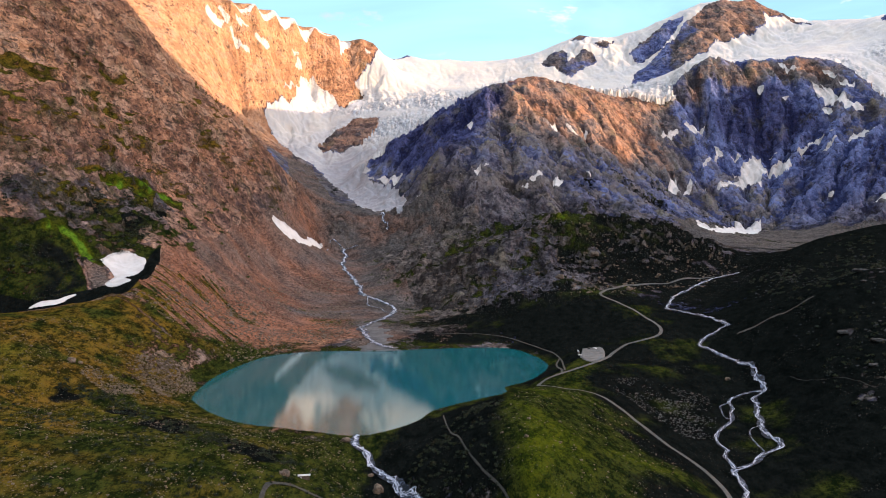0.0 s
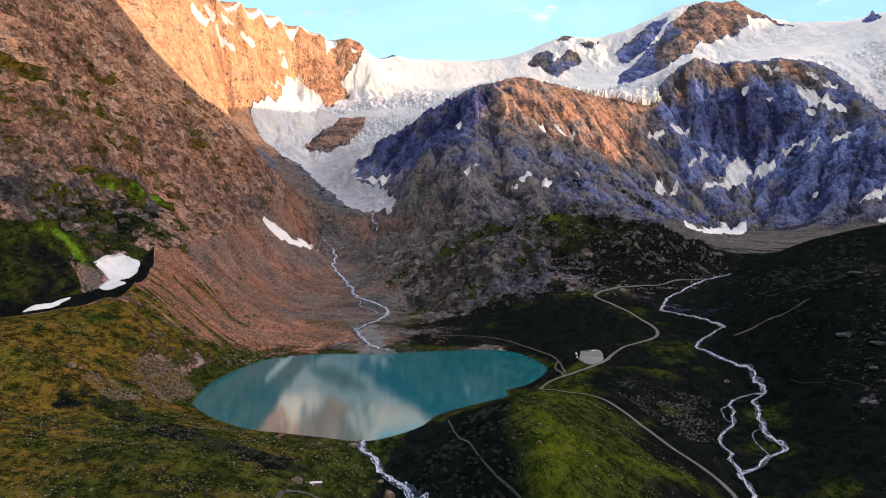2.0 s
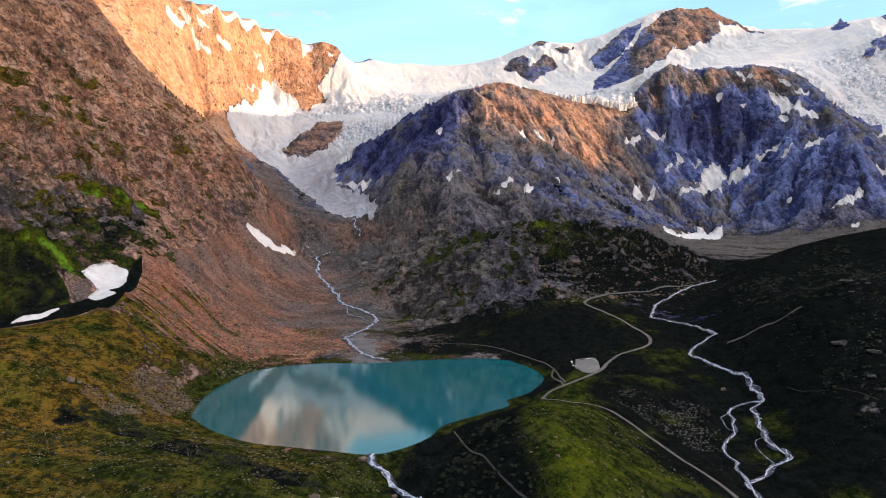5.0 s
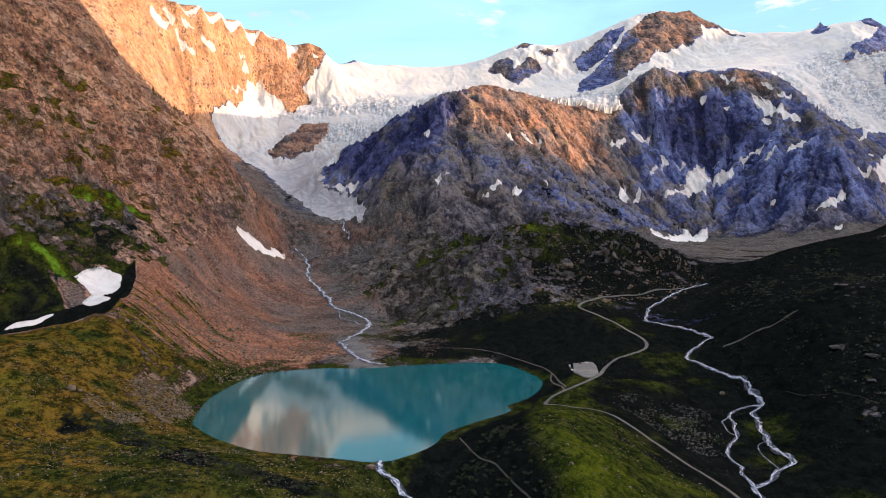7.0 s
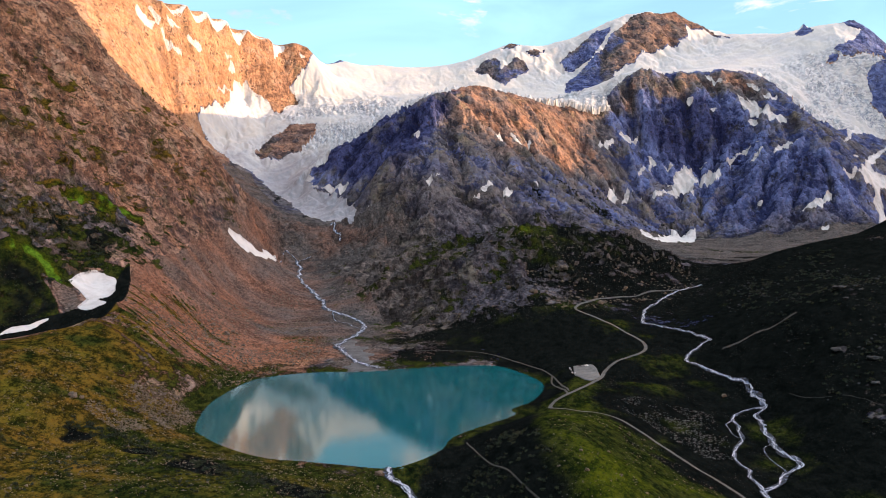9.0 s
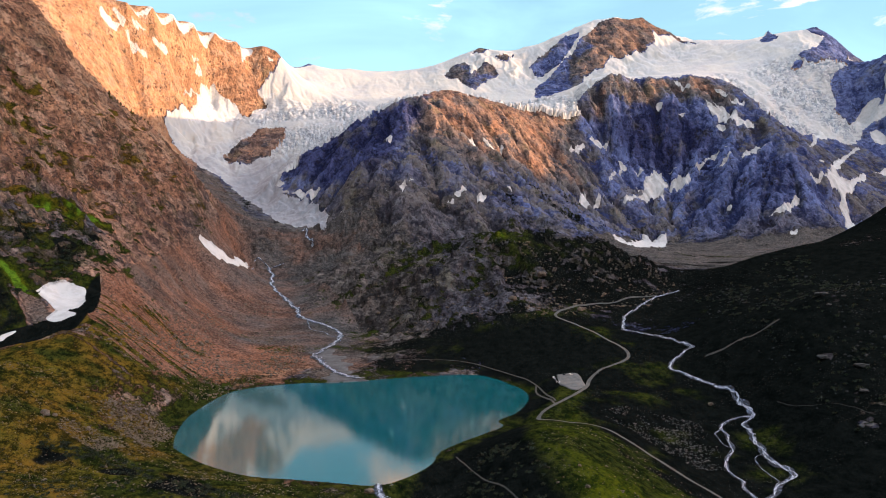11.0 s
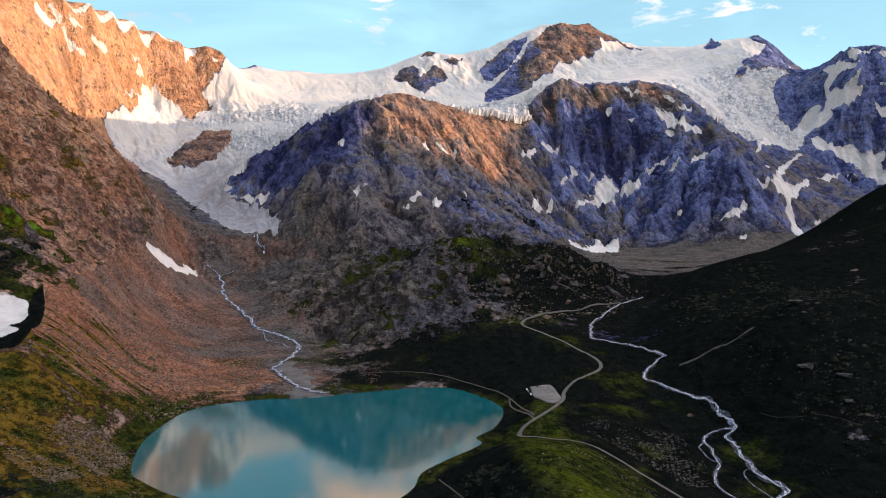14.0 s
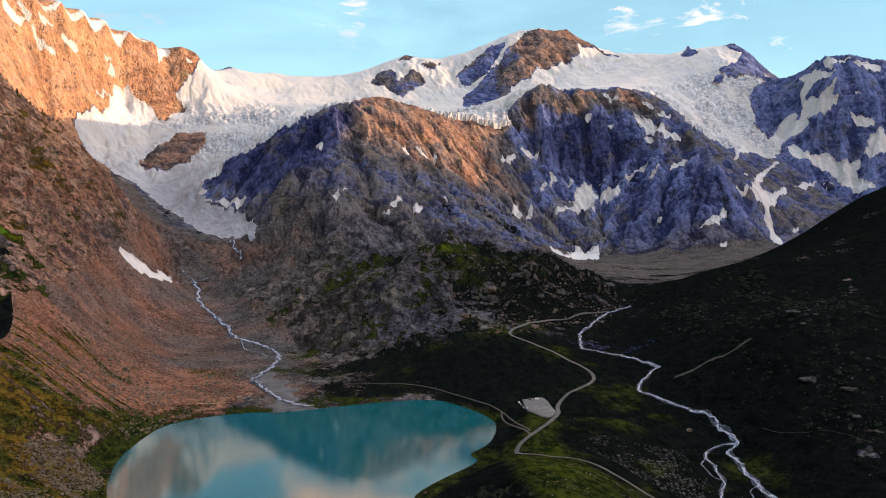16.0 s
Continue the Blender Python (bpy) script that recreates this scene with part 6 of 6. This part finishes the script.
stones("scree_blocks", 4200, [(-400, 1020), (-395, 1200), (-300, 1480), (-240, 1700), (-170, 1560), (-140, 1250), (-200, 1112), (-262, 1010)], .9, 7, "red and grey scree blocks above the lake", 90)
stones("outcrop_blocks", 1300, [(-60, 1500), (10, 1380), (200, 1300), (400, 1320), (540, 1480), (420, 1590), (200, 1620), (0, 1640)], 1.3, 8, "grey rock blocks on a rocky hill", 80)


def boulder(x, y, size, label, seed, height=.7, material=STONE):
    rng = np.random.default_rng(seed)
    v, f = ball(3)
    n = 1 + .42 * gnoise(v[:, 0] * 1.7 + seed, v[:, 1] * 1.4 + v[:, 2], seed) + .22 * gnoise(v[:, 0] * 3.5, v[:, 2] * 3.5 + v[:, 1] * 2, seed + 2)
    w = v * n[:, None] * np.array([1, .8, height]) * size
    w[:, 2] = np.maximum(w[:, 2], -.3 * size)
    t = rng.uniform(0, 6.3)
    c, s = math.cos(t), math.sin(t)
    w = np.stack([w[:, 0] * c - w[:, 1] * s, w[:, 0] * s + w[:, 1] * c, w[:, 2]], 1)
    me = coloured_mesh("boulder", w, f, None, material, smooth=False)
    ob = tagged(new("boulder", me), label, "boulder", "boulders")
    ob.location = (x, y, float(drape([x], [y], .1 * size)[0]))


boulder(-110, 566, 4.2, "large pinkish boulder beside a shed", 1)
boulder(-352, 783, 4.6, "large pale boulder on a meadow", 2)
boulder(-346, 788, 2.6, "pale boulder beside a larger one", 3)
boulder(-82, 690, 4.0, "brown boulder at the lake's outlet", 4)
boulder(-48, 600, 4.5, "tall brown boulder beside the outlet stream", 5, 1.1)
boulder(-55, 625, 2.2, "small grey boulder beside the outlet stream", 6)
boulder(312, 905, 3.6, "grey boulder beside the stream", 7)
boulder(57, 566, 1.8, "pale boulder on the grassy hill", 8)
boulder(62, 600, 1.4, "pale boulder on the grassy hill", 9)
boulder(487, 972, 7.6, "large pale outcrop in a dark slope", 10, .3, SHADED_STONE)
boulder(476, 940, 4.2, "pale outcrop in a dark slope", 11, .3, SHADED_STONE)
boulder(410, 848, 6.4, "grey rounded outcrop on a dark slope", 12, .3, SHADED_STONE)
boulder(420, 800, 6.8, "grey rounded outcrop on a dark slope", 13, .3, SHADED_STONE)
boulder(396, 760, 5.1, "grey rounded outcrop on a dark slope", 14, .3, SHADED_STONE)
boulder(361, 714, 3.4, "grey rounded outcrop on a dark slope", 15, .3, SHADED_STONE)
boulder(300, 1340, 6.0, "pale rock block on a rocky hill", 16)
boulder(262, 1440, 8.0, "pale rock block on a rocky hill", 17)
boulder(190, 1350, 7.0, "pale rock block on a rocky hill", 18)


def shrubs(name, count, ring, size, seed, label, thin=60):
    """Low bushes of many small leaves, in one mesh."""
    p, rng = scatter(count, ring, seed, thin)
    n, k = len(p), 46
    way = rng.standard_normal((n, k, 3))
    way /= np.linalg.norm(way, axis=2)[..., None]
    way[..., 2] = np.abs(way[..., 2])
    r = size * rng.lognormal(0, .35, (n, 1, 1)) * rng.uniform(.45, 1.0, (n, k, 1))
    mid = way * r * np.array([1.3, 1.3, .75])
    base = np.concatenate([p, drape(p[:, 0], p[:, 1], 0)[:, None]], 1)[:, None]
    leaf = rng.standard_normal((n, k, 3, 3)) * size * .28
    tri = (mid + base)[:, :, None] + leaf
    me = coloured_mesh(name, tri.reshape(-1, 3), np.arange(n * k * 3).reshape(-1, 3), None, LEAF, smooth=False)
    tagged(new(name, me), label, "shrubs", kind="stuff")


LEAF = plain("shrub_leaves", (.0025, .005, .002), (.010, .016, .005), .8, depth=.01)
shrubs("alder_shrubs", 520, [(-340, 745), (-290, 748), (-235, 706), (-186, 650), (-158, 625), (-108, 606), (-108, 588), (-165, 600), (-200, 622), (-250, 682), (-300, 720), (-340, 722)], 1.8, 21, "dark green alder shrubs across a meadow", 90)
shrubs("alder_shrubs", 300, [(-420, 480), (-400, 700), (-250, 690), (-60, 590), (-60, 500)], 1.6, 22, "dark low shrubs scattered in a meadow")
shrubs("alder_shrubs", 700, [(-640, 960), (-520, 1060), (-450, 1190), (-430, 1330), (-490, 1330), (-560, 1180), (-660, 1060)], 3.0, 23, "dark green shrubs on a cliff band", 80)
shrubs("alder_shrubs", 500, [(330, 560), (360, 760), (420, 1000), (480, 1300), (680, 1350), (560, 900), (450, 600)], 2.4, 24, "dark shrubs on a shaded slope")
shrubs("alder_shrubs", 260, [(-20, 480), (-30, 600), (0, 700), (40, 760), (48, 680), (40, 560), (36, 480)], 1.8, 25, "dark shrubs on the shaded flank of a hill")


# ---------------------------------------------------------------- shed and parked cars
def part(name, bm, material, parent, label=""):
    me = bpy.data.meshes.new(name)
    bm.to_mesh(me)
    bm.free()
    me.materials.append(material)
    ob = new(name, me)
    ob.parent = parent
    return tagged(ob, label) if label else ob


def block(bm, x, y, z, sx, sy, sz, bevel=0.0, taper=1.0):
    """A box round x, y on z with rounded edges; taper narrows its top."""
    made = bmesh.ops.create_cube(bm, size=1)["verts"]
    for v in made:
        k = taper if v.co.z > 0 else 1
        v.co = Vector((x + v.co.x * sx * k, y + v.co.y * sy * k, z + (v.co.z + .5) * sz))
    if bevel:
        bmesh.ops.bevel(bm, geom=list({e for v in made for e in v.link_edges}), offset=bevel, segments=2, affect="EDGES")
    return bm


WOOD = plain("dark_boards", (.03, .024, .02), (.07, .055, .045), .5)
ROOF = plain("pale_sheet_roof", (.22, .22, .22), (.34, .34, .34), 1.0, .5)
GLASS = plain("dark_car_glass", (.01, .012, .014), (.02, .024, .028), 1.0, .08, 0)
TYRE = plain("black_rubber", (.012, .012, .012), (.025, .025, .025), .3)
HUB = plain("grey_rim", (.3, .3, .3), (.45, .45, .45), .3, .4, .02, .8)


def shed(x, y, turn):
    z = float(drape([x], [y], 0)[0])
    whole = tagged(new("shed"), "long dark wooden shed with a pale flat roof", "shed")
    part("wall", block(bmesh.new(), 0, 0, -1, 8, 3.0, 3.2, .05), WOOD, whole)
    part("roof", block(bmesh.new(), 0, 0, 2.2, 8.8, 3.8, .35, .08), ROOF, whole, "pale sheet roof")
    part("door", block(bmesh.new(), -2, -1.52, 0, 1.0, .1, 1.9, .02), ROOF, whole)
    for px in (-6.2, -7.4):
        part("post", block(bmesh.new(), px, 0, -1, .35, .35, 4.2, .04), ROOF, whole, "pale post")
    whole.matrix_world = pose(x, y, z, 0, 0, turn)


shed(-98, 576, 10)


def car(paint):
    whole = tagged(new("car"), "", "car", "cars in the lot")
    bm = block(bmesh.new(), 0, 0, .30, 4.3, 1.75, .62, .14)
    part("body", bm, paint, whole)
    part("cabin", block(bmesh.new(), -.25, 0, .9, 2.3, 1.6, .55, .1, .78), GLASS, whole, "dark glazed cabin")
    part("roof", block(bmesh.new(), -.25, 0, 1.42, 1.75, 1.25, .07, .03), paint, whole)
    for px in (-1.35, 1.35):
        for py in (-.8, .8):
            bm = bmesh.new()
            bmesh.ops.create_cone(bm, cap_ends=True, segments=16, radius1=.33, radius2=.33, depth=.22, matrix=pose(px, py, .33, 90))
            wheel = part("wheel", bm, TYRE, whole)
            bm = bmesh.new()
            bmesh.ops.create_cone(bm, cap_ends=True, segments=12, radius1=.2, radius2=.2, depth=.25, matrix=pose(px, py, .33, 90))
            part("rim", bm, HUB, wheel)
    for py in (-.6, .6):
        part("headlight", block(bmesh.new(), 2.13, py, .55, .08, .32, .16, .02), ROOF, whole)
    return whole


WHITE = plain("white_car_paint", (.7, .7, .7), (.8, .8, .8), 2, .3, 0)
SILVER = plain("silver_car_paint", (.35, .36, .38), (.5, .5, .52), 2, .3, 0, .5)
BLACK = plain("dark_car_paint", (.02, .02, .025), (.05, .05, .06), 2, .3, 0)
white_car, silver_car, dark_car = car(WHITE), car(SILVER), car(BLACK)
for first, label in ((white_car, "white car parked at the lot's edge"), (silver_car, "silver car parked at the lot's edge"), (dark_car, "dark car parked at the lot's edge")):
    first["label"] = label
STANDS = [(white_car, 170, 1042, 70), (silver_car, 169, 1034, 70), (dark_car, 168, 1026, 72), (white_car, 167, 1018, 68), (silver_car, 168, 1010, 70), (white_car, 191, 1040, 150), (dark_car, 184, 1044, 150)]
used = set()
for first, x, y, turn in STANDS:
    m = pose(x, y, float(drape([x], [y], 1.0)[0]), 0, 0, turn)
    if first.name in used:
        copy_thing(first, m)
    else:
        used.add(first.name)
        first.matrix_world = m


# ---------------------------------------------------------------- serac front of the hanging ice
def build_seracs():
    """Upright blocks of ice where the upper glacier breaks off above red slabs."""
    rng = np.random.default_rng(77)
    line = smooth_line([(500, 2930), (560, 2940), (680, 2970), (800, 2995), (830, 3040)], 3.4)
    front = tagged(new("serac_front"), "broken white ice front above reddish slabs", "ice front")
    n = len(line)
    ground = drape(line[:, 0], line[:, 1], 0)
    for k in range(n):
        tall = 22 * (.45 + .55 * math.sin(math.pi * (k + 4) / (n + 8))) * rng.uniform(.4, 1.05)
        a, b, lean = rng.uniform(2.4, 6.5), rng.uniform(5, 13), rng.normal(2.5, 3.0)
        bm = bmesh.new()
        rings = []
        for level, fat in ((-10, 1.15), (tall * .45, 1.0), (tall * .85, .8), (tall, .35)):
            w = rng.uniform(.8, 1.15, 6)
            rings.append([bm.verts.new((a * fat * w[j] * math.cos(j * math.pi / 3) + lean * level / tall, b * fat * w[j] * math.sin(j * math.pi / 3) + .18 * level, level + rng.normal(0, .8))) for j in range(6)])
        for p, q in zip(rings, rings[1:]):
            for j in range(6):
                bm.faces.new((p[j], p[j - 5], q[j - 5], q[j]))
        bm.faces.new(rings[-1])
        me = bpy.data.meshes.new("serac")
        bmesh.ops.recalc_face_normals(bm, faces=bm.faces)
        bm.to_mesh(me)
        me.materials.append(SNOW)
        ob = new("serac", me)
        ob.parent = front
        ob.location = (line[k, 0] + rng.normal(0, 3), line[k, 1] + rng.normal(0, 9), ground[k])


build_seracs()
